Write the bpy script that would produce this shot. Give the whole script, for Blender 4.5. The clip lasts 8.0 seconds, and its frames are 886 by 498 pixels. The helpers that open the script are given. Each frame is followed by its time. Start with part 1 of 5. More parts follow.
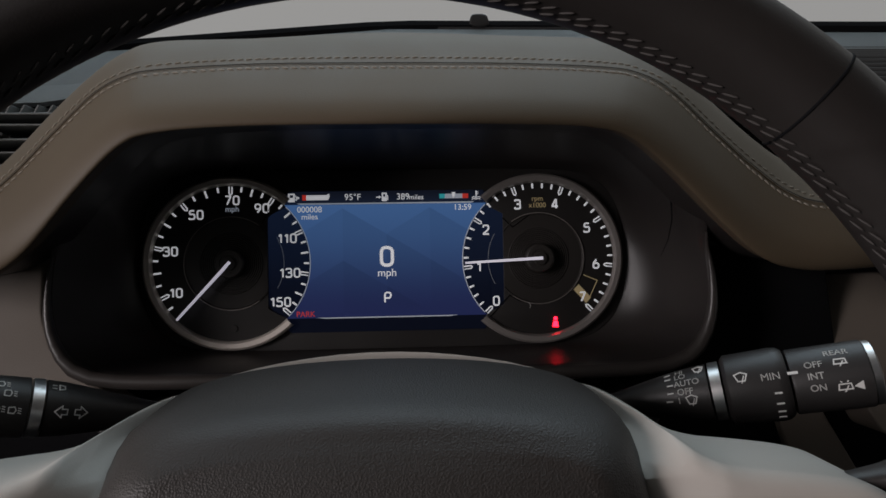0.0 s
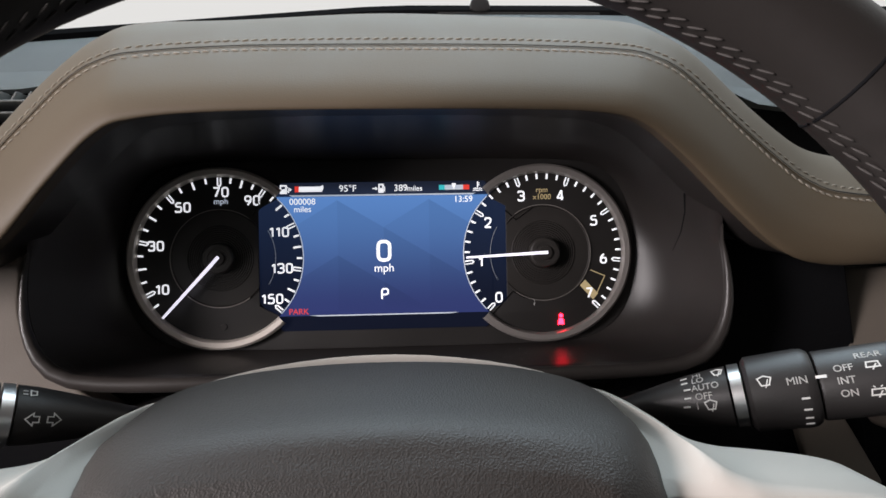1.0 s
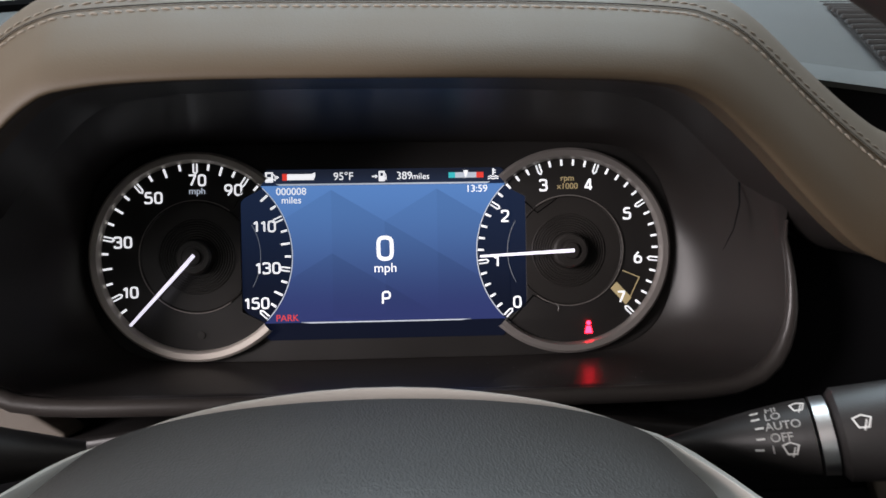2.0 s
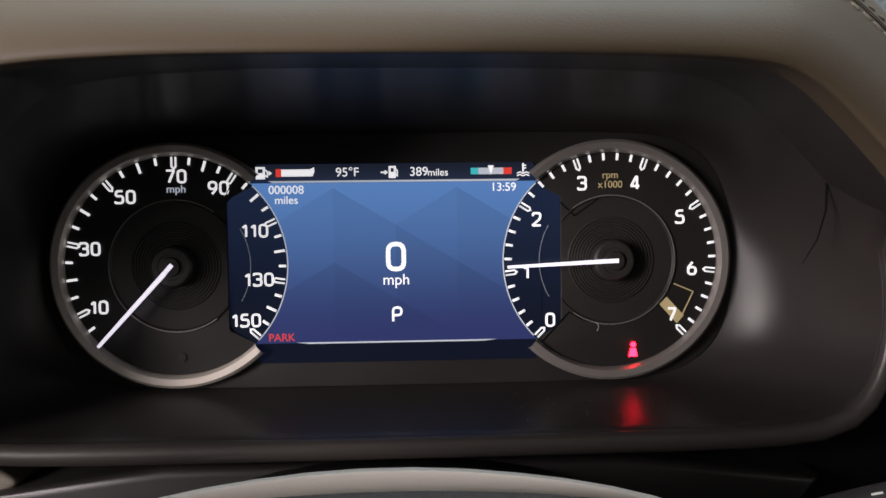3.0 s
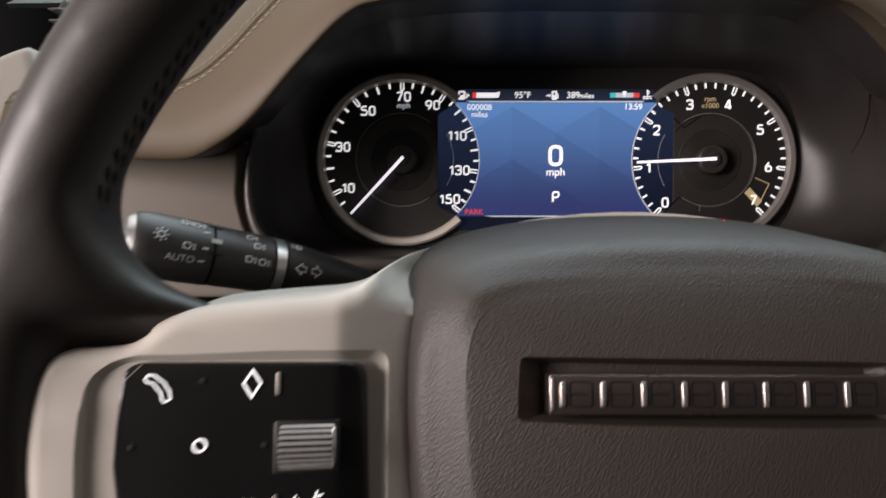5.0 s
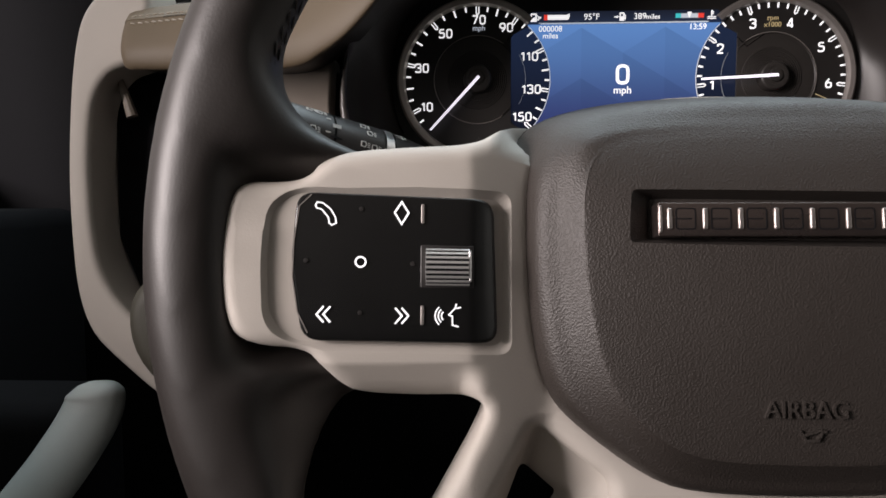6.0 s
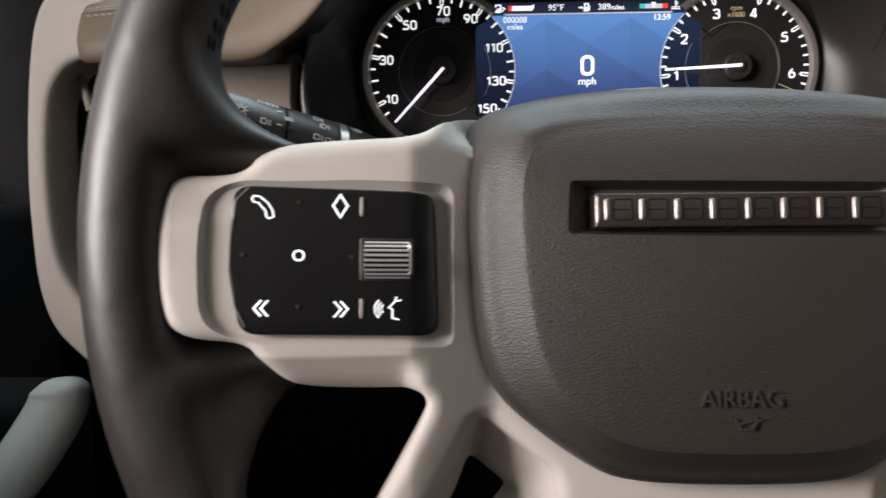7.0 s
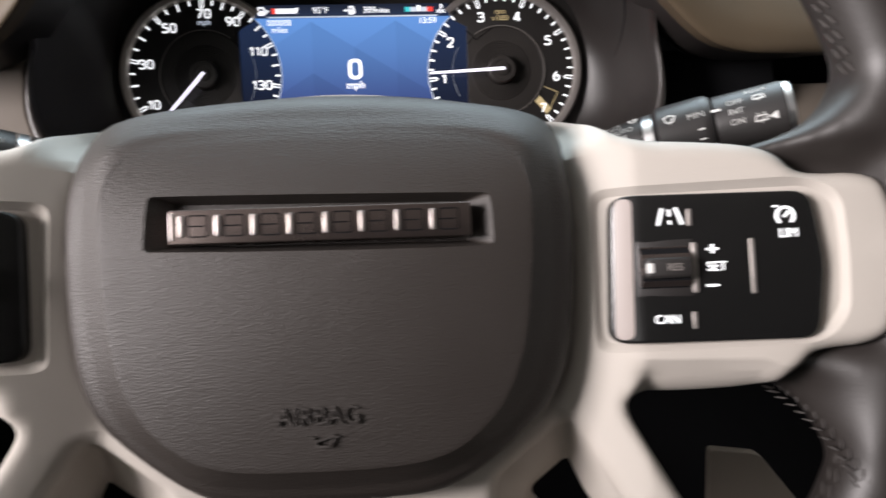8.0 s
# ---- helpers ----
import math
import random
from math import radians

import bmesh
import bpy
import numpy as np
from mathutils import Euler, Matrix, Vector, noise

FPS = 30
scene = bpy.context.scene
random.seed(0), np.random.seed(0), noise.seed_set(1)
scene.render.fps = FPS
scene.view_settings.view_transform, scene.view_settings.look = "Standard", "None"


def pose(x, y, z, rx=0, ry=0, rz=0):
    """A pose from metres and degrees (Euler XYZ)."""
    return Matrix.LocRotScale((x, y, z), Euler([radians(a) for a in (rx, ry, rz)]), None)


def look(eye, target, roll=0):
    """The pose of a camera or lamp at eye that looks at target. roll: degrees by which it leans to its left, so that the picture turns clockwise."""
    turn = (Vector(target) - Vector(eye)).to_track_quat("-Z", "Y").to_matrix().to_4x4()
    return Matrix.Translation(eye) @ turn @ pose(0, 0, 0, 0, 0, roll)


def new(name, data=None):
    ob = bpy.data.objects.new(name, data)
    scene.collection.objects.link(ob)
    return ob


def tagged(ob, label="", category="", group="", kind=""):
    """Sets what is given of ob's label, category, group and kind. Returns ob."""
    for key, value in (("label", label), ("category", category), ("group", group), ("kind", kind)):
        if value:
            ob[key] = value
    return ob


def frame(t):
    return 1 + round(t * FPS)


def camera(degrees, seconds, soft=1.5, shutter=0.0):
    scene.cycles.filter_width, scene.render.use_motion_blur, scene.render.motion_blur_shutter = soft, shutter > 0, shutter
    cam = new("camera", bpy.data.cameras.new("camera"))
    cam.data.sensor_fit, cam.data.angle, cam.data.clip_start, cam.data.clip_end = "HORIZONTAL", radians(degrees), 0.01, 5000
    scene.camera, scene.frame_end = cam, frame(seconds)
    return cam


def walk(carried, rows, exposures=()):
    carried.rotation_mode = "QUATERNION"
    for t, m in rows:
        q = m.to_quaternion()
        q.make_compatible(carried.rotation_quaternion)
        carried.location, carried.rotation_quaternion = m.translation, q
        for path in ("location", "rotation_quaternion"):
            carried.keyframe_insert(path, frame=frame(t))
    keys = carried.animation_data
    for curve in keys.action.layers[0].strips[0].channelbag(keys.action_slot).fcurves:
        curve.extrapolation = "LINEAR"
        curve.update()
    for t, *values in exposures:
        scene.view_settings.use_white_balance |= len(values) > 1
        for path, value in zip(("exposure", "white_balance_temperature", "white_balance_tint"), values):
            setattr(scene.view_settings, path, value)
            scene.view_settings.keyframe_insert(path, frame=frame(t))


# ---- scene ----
# Lengths below are in drawing millimetres; U turns them into metres.
U = 0.00087
BASE = pose(0, 0, 1.10, -15, 0, 0)      # the instrument face leans back 15 degrees
cam = camera(68.0, 8.0, soft=1.6, shutter=0.35)
PATH = [
    (0, 13.97, -446.17, 1.46, 90.752, 1.004, -3.089),
    (0.5, 12.98, -439.98, 2.01, 90.620, 1.012, -3.184),
    (1, 14.39, -424.71, 2.10, 90.180, 1.081, -3.200),
    (1.5, 14.77, -402.13, 2.37, 89.793, 1.055, -3.163),
    (1.7, 16.27, -388.88, 2.35, 89.730, 1.050, -2.996),
    (2.8, 11.82, -320.66, 20.09, 87.205, 0.703, -2.007),
    (3, 11.53, -314.25, 18.51, 87.783, 0.723, -2.041),
    (3.5, 11.39, -315.46, 21.95, 87.423, 0.618, -1.925),
    (4, 5.23, -334.21, 24.67, 86.923, 0.425, -1.848),
    (4.5, -22.77, -386.65, 0.80, 87.247, 0.224, -0.815),
    (4.7, -47.82, -408.51, -17.91, 87.928, 0.115, -1.168),
    (4.8, -59.31, -423.58, -31.19, 88.296, 0.078, -0.574),
    (5, -75.88, -444.91, -43.84, 87.898, -0.044, 0.019),
    (5.2, -88.31, -460.52, -55.71, 87.441, -0.051, 0.632),
    (6.3, -109.51, -481.01, -88.89, 85.393, 0.165, 2.573),
    (6.5, -110.01, -480.91, -88.78, 85.273, 0.248, 2.521),
    (7, -90.13, -479.78, -86.59, 85.116, 0.533, 1.635),
    (7.5, -35.55, -476.21, -84.29, 85.148, 1.085, -0.286),
    (8, 31.94, -475.28, -82.81, 84.746, 1.671, -3.322),
]
walk(cam, [(t, BASE @ pose(x * U, y * U, z * U, rx, ry, rz)) for t, x, y, z, rx, ry, rz in PATH],
     [(0, -1.55, 6450, 13), (0.1, -1.15, 6450, 13), (0.2, -0.7, 6450, 13), (0.3, -0.35, 6450, 13), (0.5, -0.2, 6450, 13), (1.7, -0.18, 6450, 13), (2.8, -0.36, 6650, 14), (3.5, -0.3, 6650, 14),
      (4.2, -0.03, 6700, 12), (4.5, 0.0, 6650, 7), (4.8, -0.14, 6850, 13), (5.0, -0.2, 6850, 15), (6.5, -0.06, 6650, 13), (7.0, 0.10, 6600, 12), (7.5, 0.26, 6550, 12), (8.0, 0.33, 6500, 12)])

# ---- light ----
world = bpy.data.worlds.new("showroom")
scene.world = world
world.use_nodes = True
wn = world.node_tree.nodes["Background"]
wn.inputs["Color"].default_value = (0.88, 0.88, 0.84, 1)
wn.inputs["Strength"].default_value = 1.0


def area_lamp(name, m, sx, sy, power, colour):
    d = bpy.data.lights.new(name, "AREA")
    d.shape, d.size, d.size_y, d.energy, d.color = "RECTANGLE", sx, sy, power, colour
    ob = new(name, d)
    ob.matrix_world = m
    return ob


# light of the hall through the windscreen and through the driver's window
area_lamp("windscreen_light", look((0.05, 0.55, 2.15), (0.0, -0.25, 1.05)), 1.5, 0.9, 22.0, (0.68, 0.89, 1.0))
area_lamp("side_light", look((-1.2, -0.82, 1.46), (0.0, -0.25, 1.0)), 0.42, 0.60, 44.0, (1.0, 0.935, 0.925))


# ---- materials ----
def mat(name, colour, rough=0.5, metal=0.0, grain=0.0, grain_size=0.001, vary=0.12, vary_size=0.03, spec=0.5, coat=0.0, voronoi=False, emit=None, power=0.0):
    m = bpy.data.materials.new(name)
    m.use_nodes = True
    nt = m.node_tree
    b = nt.nodes["Principled BSDF"]
    b.inputs["Roughness"].default_value = rough
    b.inputs["Metallic"].default_value = metal
    b.inputs["Specular IOR Level"].default_value = spec
    b.inputs["Coat Weight"].default_value = coat
    b.inputs["Coat Roughness"].default_value = 0.08
    tc = nt.nodes.new("ShaderNodeTexCoord")
    n1 = nt.nodes.new("ShaderNodeTexNoise")
    n1.inputs["Scale"].default_value = 1 / vary_size
    n1.inputs["Detail"].default_value = 6
    nt.links.new(tc.outputs["Object"], n1.inputs["Vector"])
    ramp = nt.nodes.new("ShaderNodeMix")
    ramp.data_type = "RGBA"
    ramp.inputs["A"].default_value = (*[c * (1 - vary) for c in colour], 1)
    ramp.inputs["B"].default_value = (*[min(1, c * (1 + vary)) for c in colour], 1)
    nt.links.new(n1.outputs["Fac"], ramp.inputs["Factor"])
    nt.links.new(ramp.outputs["Result"], b.inputs["Base Color"])
    rr = nt.nodes.new("ShaderNodeMapRange")
    rr.inputs["To Min"].default_value = max(0.02, rough - 0.07)
    rr.inputs["To Max"].default_value = min(1, rough + 0.07)
    nt.links.new(n1.outputs["Fac"], rr.inputs["Value"])
    nt.links.new(rr.outputs["Result"], b.inputs["Roughness"])
    if grain > 0:
        g = nt.nodes.new("ShaderNodeTexVoronoi" if voronoi else "ShaderNodeTexNoise")
        g.inputs["Scale"].default_value = 1 / grain_size
        nt.links.new(tc.outputs["Object"], g.inputs["Vector"])
        bump = nt.nodes.new("ShaderNodeBump")
        bump.inputs["Strength"].default_value = grain
        bump.inputs["Distance"].default_value = 0.0004
        nt.links.new(g.outputs["Distance" if voronoi else "Fac"], bump.inputs["Height"])
        nt.links.new(bump.outputs["Normal"], b.inputs["Normal"])
    if emit:
        b.inputs["Emission Color"].default_value = (*emit, 1)
        b.inputs["Emission Strength"].default_value = power
    return m


M_TAN = mat("tan_leather", (0.104, 0.076, 0.046), 0.62, grain=0.15, grain_size=0.0007, vary=0.06)
M_SEAM_SHADOW = mat("seam_shadow_tone", (0.014, 0.010, 0.007), 0.85, grain=0.1, grain_size=0.0007)
M_THREAD = mat("beige_thread", (0.30, 0.26, 0.21), 0.7, grain=0.3, grain_size=0.0004)
M_TOP = mat("grey_dash_plastic", (0.22, 0.23, 0.23), 0.6, grain=0.3, grain_size=0.0008, vary=0.06)
M_FASCIA = mat("taupe_plastic", (0.19, 0.16, 0.132), 0.6, grain=0.25, grain_size=0.0007, vary=0.05)
M_GREIGE = mat("light_greige_plastic", (0.46, 0.425, 0.385), 0.6, spec=0.35, grain=0.12, grain_size=0.0006, vary=0.04)
M_RIM = mat("black_wheel_leather", (0.022, 0.0185, 0.017), 0.46, spec=0.48, grain=0.12, grain_size=0.0008, vary=0.1)
M_RIM_THREAD = mat("dark_brown_thread", (0.045, 0.039, 0.036), 0.7, grain=0.3, grain_size=0.0004)
M_RIM_THREAD_DARK = mat("black_thread", (0.035, 0.030, 0.028), 0.6, grain=0.3, grain_size=0.0004)
M_PAD = mat("charcoal_grained_plastic", (0.0245, 0.0193, 0.0163), 0.56, spec=0.6, grain=0.4, grain_size=0.00062, voronoi=True, vary=0.08)
M_BLACK = mat("satin_black_plastic", (0.022, 0.020, 0.0195), 0.42, grain=0.15, grain_size=0.0006, vary=0.15)
M_TUNNEL = mat("black_tunnel_plastic", (0.032, 0.028, 0.0265), 0.36, spec=0.40, grain=0.06, grain_size=0.0008, vary=0.08)
M_LIP = mat("satin_charcoal_lip", (0.046, 0.040, 0.037), 0.36, grain=0.1, grain_size=0.0006, vary=0.08)
M_SLAT = mat("vent_slat_plastic", (0.06, 0.06, 0.06), 0.4)
M_DIAL = mat("matte_black_dial", (0.022, 0.020, 0.019), 0.50, vary=0.2)
M_DIAL2 = mat("dial_centre_black", (0.030, 0.027, 0.025), 0.36, vary=0.2)
M_STRIP_REFLECTION = mat("pale_reflection_tone", (0.34, 0.295, 0.275), 0.42, spec=0.4, vary=0.05)
M_GLOSS = mat("piano_black", (0.008, 0.008, 0.008), 0.24, vary=0.2, grain=0.04, grain_size=0.0005)
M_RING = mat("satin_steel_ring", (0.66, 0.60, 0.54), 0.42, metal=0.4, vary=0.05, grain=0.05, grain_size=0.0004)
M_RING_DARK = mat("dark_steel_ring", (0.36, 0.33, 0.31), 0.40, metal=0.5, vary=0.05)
M_CHROME = mat("bright_chrome", (0.75, 0.75, 0.75), 0.30, metal=1.0, vary=0.03)
M_CHROME_SATIN = mat("satin_chrome", (0.62, 0.61, 0.60), 0.32, metal=0.55, vary=0.05)
M_EMBLEM = mat("smoked_metal", (0.16, 0.13, 0.12), 0.28, metal=0.9, vary=0.05)
M_BADGE = mat("brushed_badge_metal", (0.48, 0.44, 0.42), 0.38, metal=0.9, vary=0.05)
M_PRINT = mat("white_print", (0.64, 0.64, 0.62), 0.6, vary=0.05)
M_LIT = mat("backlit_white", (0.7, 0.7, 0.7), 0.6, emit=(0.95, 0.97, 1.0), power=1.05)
M_LITSOFT = mat("backlit_dim", (0.4, 0.4, 0.4), 0.6, emit=(0.75, 0.85, 1.0), power=0.55)
M_LITFAINT = mat("backlit_faint", (0.2, 0.2, 0.2), 0.6, emit=(0.75, 0.85, 1.0), power=0.2)
M_NEEDLE = mat("glowing_needle", (0.8, 0.8, 0.8), 0.5, emit=(0.88, 0.85, 1.0), power=1.15)
M_AMBER = mat("amber_print", (0.55, 0.45, 0.25), 0.6, vary=0.05, emit=(0.8, 0.62, 0.30), power=0.22)
M_RED = mat("red_telltale", (0.3, 0.01, 0.02), 0.6, emit=(1.0, 0.008, 0.022), power=26.0)
M_REDTEXT = mat("red_pixels", (0.2, 0.01, 0.01), 0.6, emit=(0.9, 0.06, 0.04), power=0.9)
M_CYAN = mat("cyan_pixels", (0.0, 0.2, 0.2), 0.6, emit=(0.05, 0.55, 0.60), power=0.9)
M_DARKGREY = mat("near_black_matte", (0.008, 0.008, 0.009), 0.9, grain=0.3, grain_size=0.001, spec=0.08)
M_HEADLINER = mat("pale_headliner", (0.45, 0.43, 0.40), 0.9, grain=0.3, grain_size=0.002)
M_OLIVE = mat("dark_olive_rubber", (0.045, 0.042, 0.030), 0.6, grain=0.2, grain_size=0.0008)
M_TEAL = mat("pale_door_plastic", (0.40, 0.44, 0.43), 0.5, grain=0.15, grain_size=0.0007, vary=0.05)


def screen_mat(name, top, bottom, z0, z1, step=None):
    """A lit panel whose colour runs from bottom to top; step: how bright a facet is under its peak and at its foot."""
    m = bpy.data.materials.new(name)
    m.use_nodes = True
    nt = m.node_tree
    b = nt.nodes["Principled BSDF"]
    b.inputs["Base Color"].default_value = (0.005, 0.006, 0.01, 1)
    b.inputs["Roughness"].default_value = 0.22
    b.inputs["Specular IOR Level"].default_value = 0.22
    tc = nt.nodes.new("ShaderNodeTexCoord")
    sep = nt.nodes.new("ShaderNodeSeparateXYZ")
    mr = nt.nodes.new("ShaderNodeMapRange")
    mr.inputs["From Min"].default_value, mr.inputs["From Max"].default_value = z0 * U, z1 * U
    mr.interpolation_type = "SMOOTHSTEP"
    mix = nt.nodes.new("ShaderNodeMix")
    mix.data_type = "RGBA"
    mix.inputs["A"].default_value, mix.inputs["B"].default_value = (*bottom, 1), (*top, 1)
    nt.links.new(tc.outputs["Object"], sep.inputs[0])
    nt.links.new(sep.outputs["Z"], mr.inputs["Value"])
    nt.links.new(mr.outputs["Result"], mix.inputs["Factor"])
    nt.links.new(mix.outputs["Result"], b.inputs["Emission Color"])
    b.inputs["Emission Strength"].default_value = 1.0
    if step:
        low = nt.nodes.new("ShaderNodeSeparateXYZ")
        nt.links.new(tc.outputs["Generated"], low.inputs[0])
        fade = nt.nodes.new("ShaderNodeMapRange")
        fade.inputs["From Min"].default_value, fade.inputs["From Max"].default_value = 1.0, 0.15
        fade.inputs["To Min"].default_value, fade.inputs["To Max"].default_value = step
        nt.links.new(low.outputs["Z"], fade.inputs["Value"])
        nt.links.new(fade.outputs["Result"], b.inputs["Emission Strength"])
    return m


BLUE_TOP, BLUE_LOW = (0.115, 0.27, 0.62), (0.034, 0.047, 0.168)
M_SCREEN = screen_mat("display_blue", BLUE_TOP, BLUE_LOW, -36, 46)
M_FACET = screen_mat("display_blue_facet", BLUE_TOP, BLUE_LOW, -36, 46, (0.86, 1.05))
M_FACET2 = screen_mat("display_blue_facet_shaded", BLUE_TOP, BLUE_LOW, -36, 46, (0.80, 1.0))
M_NAVY = screen_mat("display_navy", (0.012, 0.022, 0.055), (0.004, 0.006, 0.016), -40, 40)
M_STATUS = screen_mat("display_status", (0.012, 0.016, 0.030), (0.020, 0.030, 0.060), 38, 48)


# ---- mesh helpers (all in drawing millimetres) ----
def part(name, bm, material, parent, label="", angle=35):
    me = bpy.data.meshes.new(name)
    bmesh.ops.scale(bm, vec=(U, U, U), verts=bm.verts)
    bmesh.ops.recalc_face_normals(bm, faces=bm.faces)
    bm.to_mesh(me)
    bm.free()
    me.materials.append(material)
    me.polygons.foreach_set("use_smooth", [True] * len(me.polygons))
    me.set_sharp_from_angle(angle=radians(angle))
    ob = new(name, me)
    ob.parent = parent
    if label:
        ob["label"] = label
    return ob


def piece(name, me, parent, m):
    ob = new(name, me)
    ob.parent = parent
    ob.matrix_local = m
    return ob


def shared(name, bm, material):
    me = bpy.data.meshes.new(name)
    bmesh.ops.scale(bm, vec=(U, U, U), verts=bm.verts)
    bm.to_mesh(me)
    bm.free()
    me.materials.append(material)
    me.polygons.foreach_set("use_smooth", [True] * len(me.polygons))
    return me


def thing(name, m, label, category, group="", kind=""):
    ob = new(name)
    ob.empty_display_size = 0.02
    ob.matrix_world = BASE @ m
    return tagged(ob, label, category, group, kind)


def at_mm(x, y, z, rx=0, ry=0, rz=0):
    return pose(x * U, y * U, z * U, rx, ry, rz)


def rounded(pts, n=2):
    """Corner-cut a closed outline n times."""
    for _ in range(n):
        out = []
        for i, a in enumerate(pts):
            b = pts[(i + 1) % len(pts)]
            out.append((a[0] * 0.75 + b[0] * 0.25, a[1] * 0.75 + b[1] * 0.25))
            out.append((a[0] * 0.25 + b[0] * 0.75, a[1] * 0.25 + b[1] * 0.75))
        pts = out
    return pts


def fillet(pts, r, n=5):
    """A closed straight-edged outline with its corners rounded by r."""
    out = []
    m = len(pts)
    for i in range(m):
        p, a, b = Vector(pts[i]), Vector(pts[i - 1]), Vector(pts[(i + 1) % m])
        u, v = (a - p), (b - p)
        k = min(r, u.length * 0.48, v.length * 0.48)
        q0, q1 = p + u.normalized() * k, p + v.normalized() * k
        for j in range(n + 1):
            f = j / n
            c = q0 * (1 - f) ** 2 + p * 2 * f * (1 - f) + q1 * f * f
            out.append((c.x, c.y))
    return out


def sliced(bm, xs, zs=()):
    """Cut a mesh along planes of equal x and z, so that it can be bent there."""
    for x in xs:
        bmesh.ops.bisect_plane(bm, geom=bm.verts[:] + bm.edges[:] + bm.faces[:], plane_co=(x, 0, 0), plane_no=(1, 0, 0))
    for z in zs:
        bmesh.ops.bisect_plane(bm, geom=bm.verts[:] + bm.edges[:] + bm.faces[:], plane_co=(0, 0, z), plane_no=(0, 0, 1))
    return bm


def mirrored(half):
    """A closed outline from its right half, top to bottom, with x=0 ends."""
    left = [(-x, z) for x, z in reversed(half) if x > 0.01]
    return list(half) + left


def from_curve(cu):
    ob = bpy.data.objects.new("tmp", cu)
    scene.collection.objects.link(ob)
    dg = bpy.context.evaluated_depsgraph_get()
    me = bpy.data.meshes.new_from_object(ob.evaluated_get(dg))
    bm = bmesh.new()
    bm.from_mesh(me)
    bpy.data.objects.remove(ob)
    bpy.data.curves.remove(cu)
    bpy.data.meshes.remove(me)
    return bm


def slab(outlines, y0, thick, bevel=0.0, segs=3):
    """A plate with the given outlines (x, z; later ones are holes), front face at y0, going back by thick."""
    cu = bpy.data.curves.new("tmp", "CURVE")
    cu.dimensions, cu.fill_mode = "2D", "BOTH"
    cu.extrude = thick / 2 - bevel
    cu.bevel_depth, cu.bevel_resolution, cu.offset = bevel, segs, -bevel
    for o in outlines:
        sp = cu.splines.new("POLY")
        sp.points.add(len(o) - 1)
        for p, (x, z) in zip(sp.points, o):
            p.co = (x, z, 0, 1)
        sp.use_cyclic_u = True
    bm = from_curve(cu)
    for v in bm.verts:
        v.co = (v.co.x, y0 + thick / 2 - v.co.z, v.co.y)
    bmesh.ops.remove_doubles(bm, verts=bm.verts, dist=0.001)
    return bm


def text(body, x, z, y, size, align="CENTER", depth=0.15, squeeze=1.0, bold=0.0):
    """Flat lettering that faces -y, centred on (x, z)."""
    cu = bpy.data.curves.new("tmp", "FONT")
    cu.body, cu.size, cu.extrude, cu.offset = body, size, depth, size * bold
    cu.align_x, cu.align_y = align, "CENTER"
    bm = from_curve(cu)
    for v in bm.verts:
        v.co = (x + v.co.x * squeeze, y - v.co.z, z + v.co.y)
    return bm


def ribbon(pts, width, closed=False, y=0.0, depth=0.3):
    """A flat mitred line through (x, z) points, facing -y, with a little thickness."""
    bm = bmesh.new()
    n = len(pts)
    rows = []
    for i in range(n):
        p = Vector(pts[i])
        a = Vector(pts[i - 1]) if (i > 0 or closed) else None
        b = Vector(pts[(i + 1) % n]) if (i < n - 1 or closed) else None
        d1 = (p - a).normalized() if a is not None else None
        d2 = (b - p).normalized() if b is not None else None
        d = ((d1 or d2) + (d2 or d1)).normalized()
        nn = Vector((-d.y, d.x))
        k = 1 / max(0.35, nn.dot(Vector((-(d1 or d2).y, (d1 or d2).x))))
        q = [p + nn * width / 2 * k, p - nn * width / 2 * k]
        rows.append([bm.verts.new((v.x, yy, v.y)) for yy in (y, y + depth) for v in q])
    for i in range(n if closed else n - 1):
        r, s = rows[i], rows[(i + 1) % n]
        for j, k in ((0, 1), (2, 0), (3, 2), (1, 3)):
            bm.faces.new((r[j], r[k], s[k], s[j]))
    if not closed:
        for r in (rows[0], rows[-1]):
            bm.faces.new((r[0], r[1], r[3], r[2]))
    return bm


def softened(pts, r, n=3):
    """An open line with its inner corners rounded by r."""
    out = [pts[0]]
    for i in range(1, len(pts) - 1):
        p, a, b = Vector(pts[i]), Vector(pts[i - 1]), Vector(pts[i + 1])
        u, v = (a - p), (b - p)
        k = min(r, u.length * 0.48, v.length * 0.48)
        q0, q1 = p + u.normalized() * k, p + v.normalized() * k
        for j in range(n + 1):
            f = j / n
            c = q0 * (1 - f) ** 2 + p * 2 * f * (1 - f) + q1 * f * f
            out.append((c.x, c.y))
    return out + [pts[-1]]


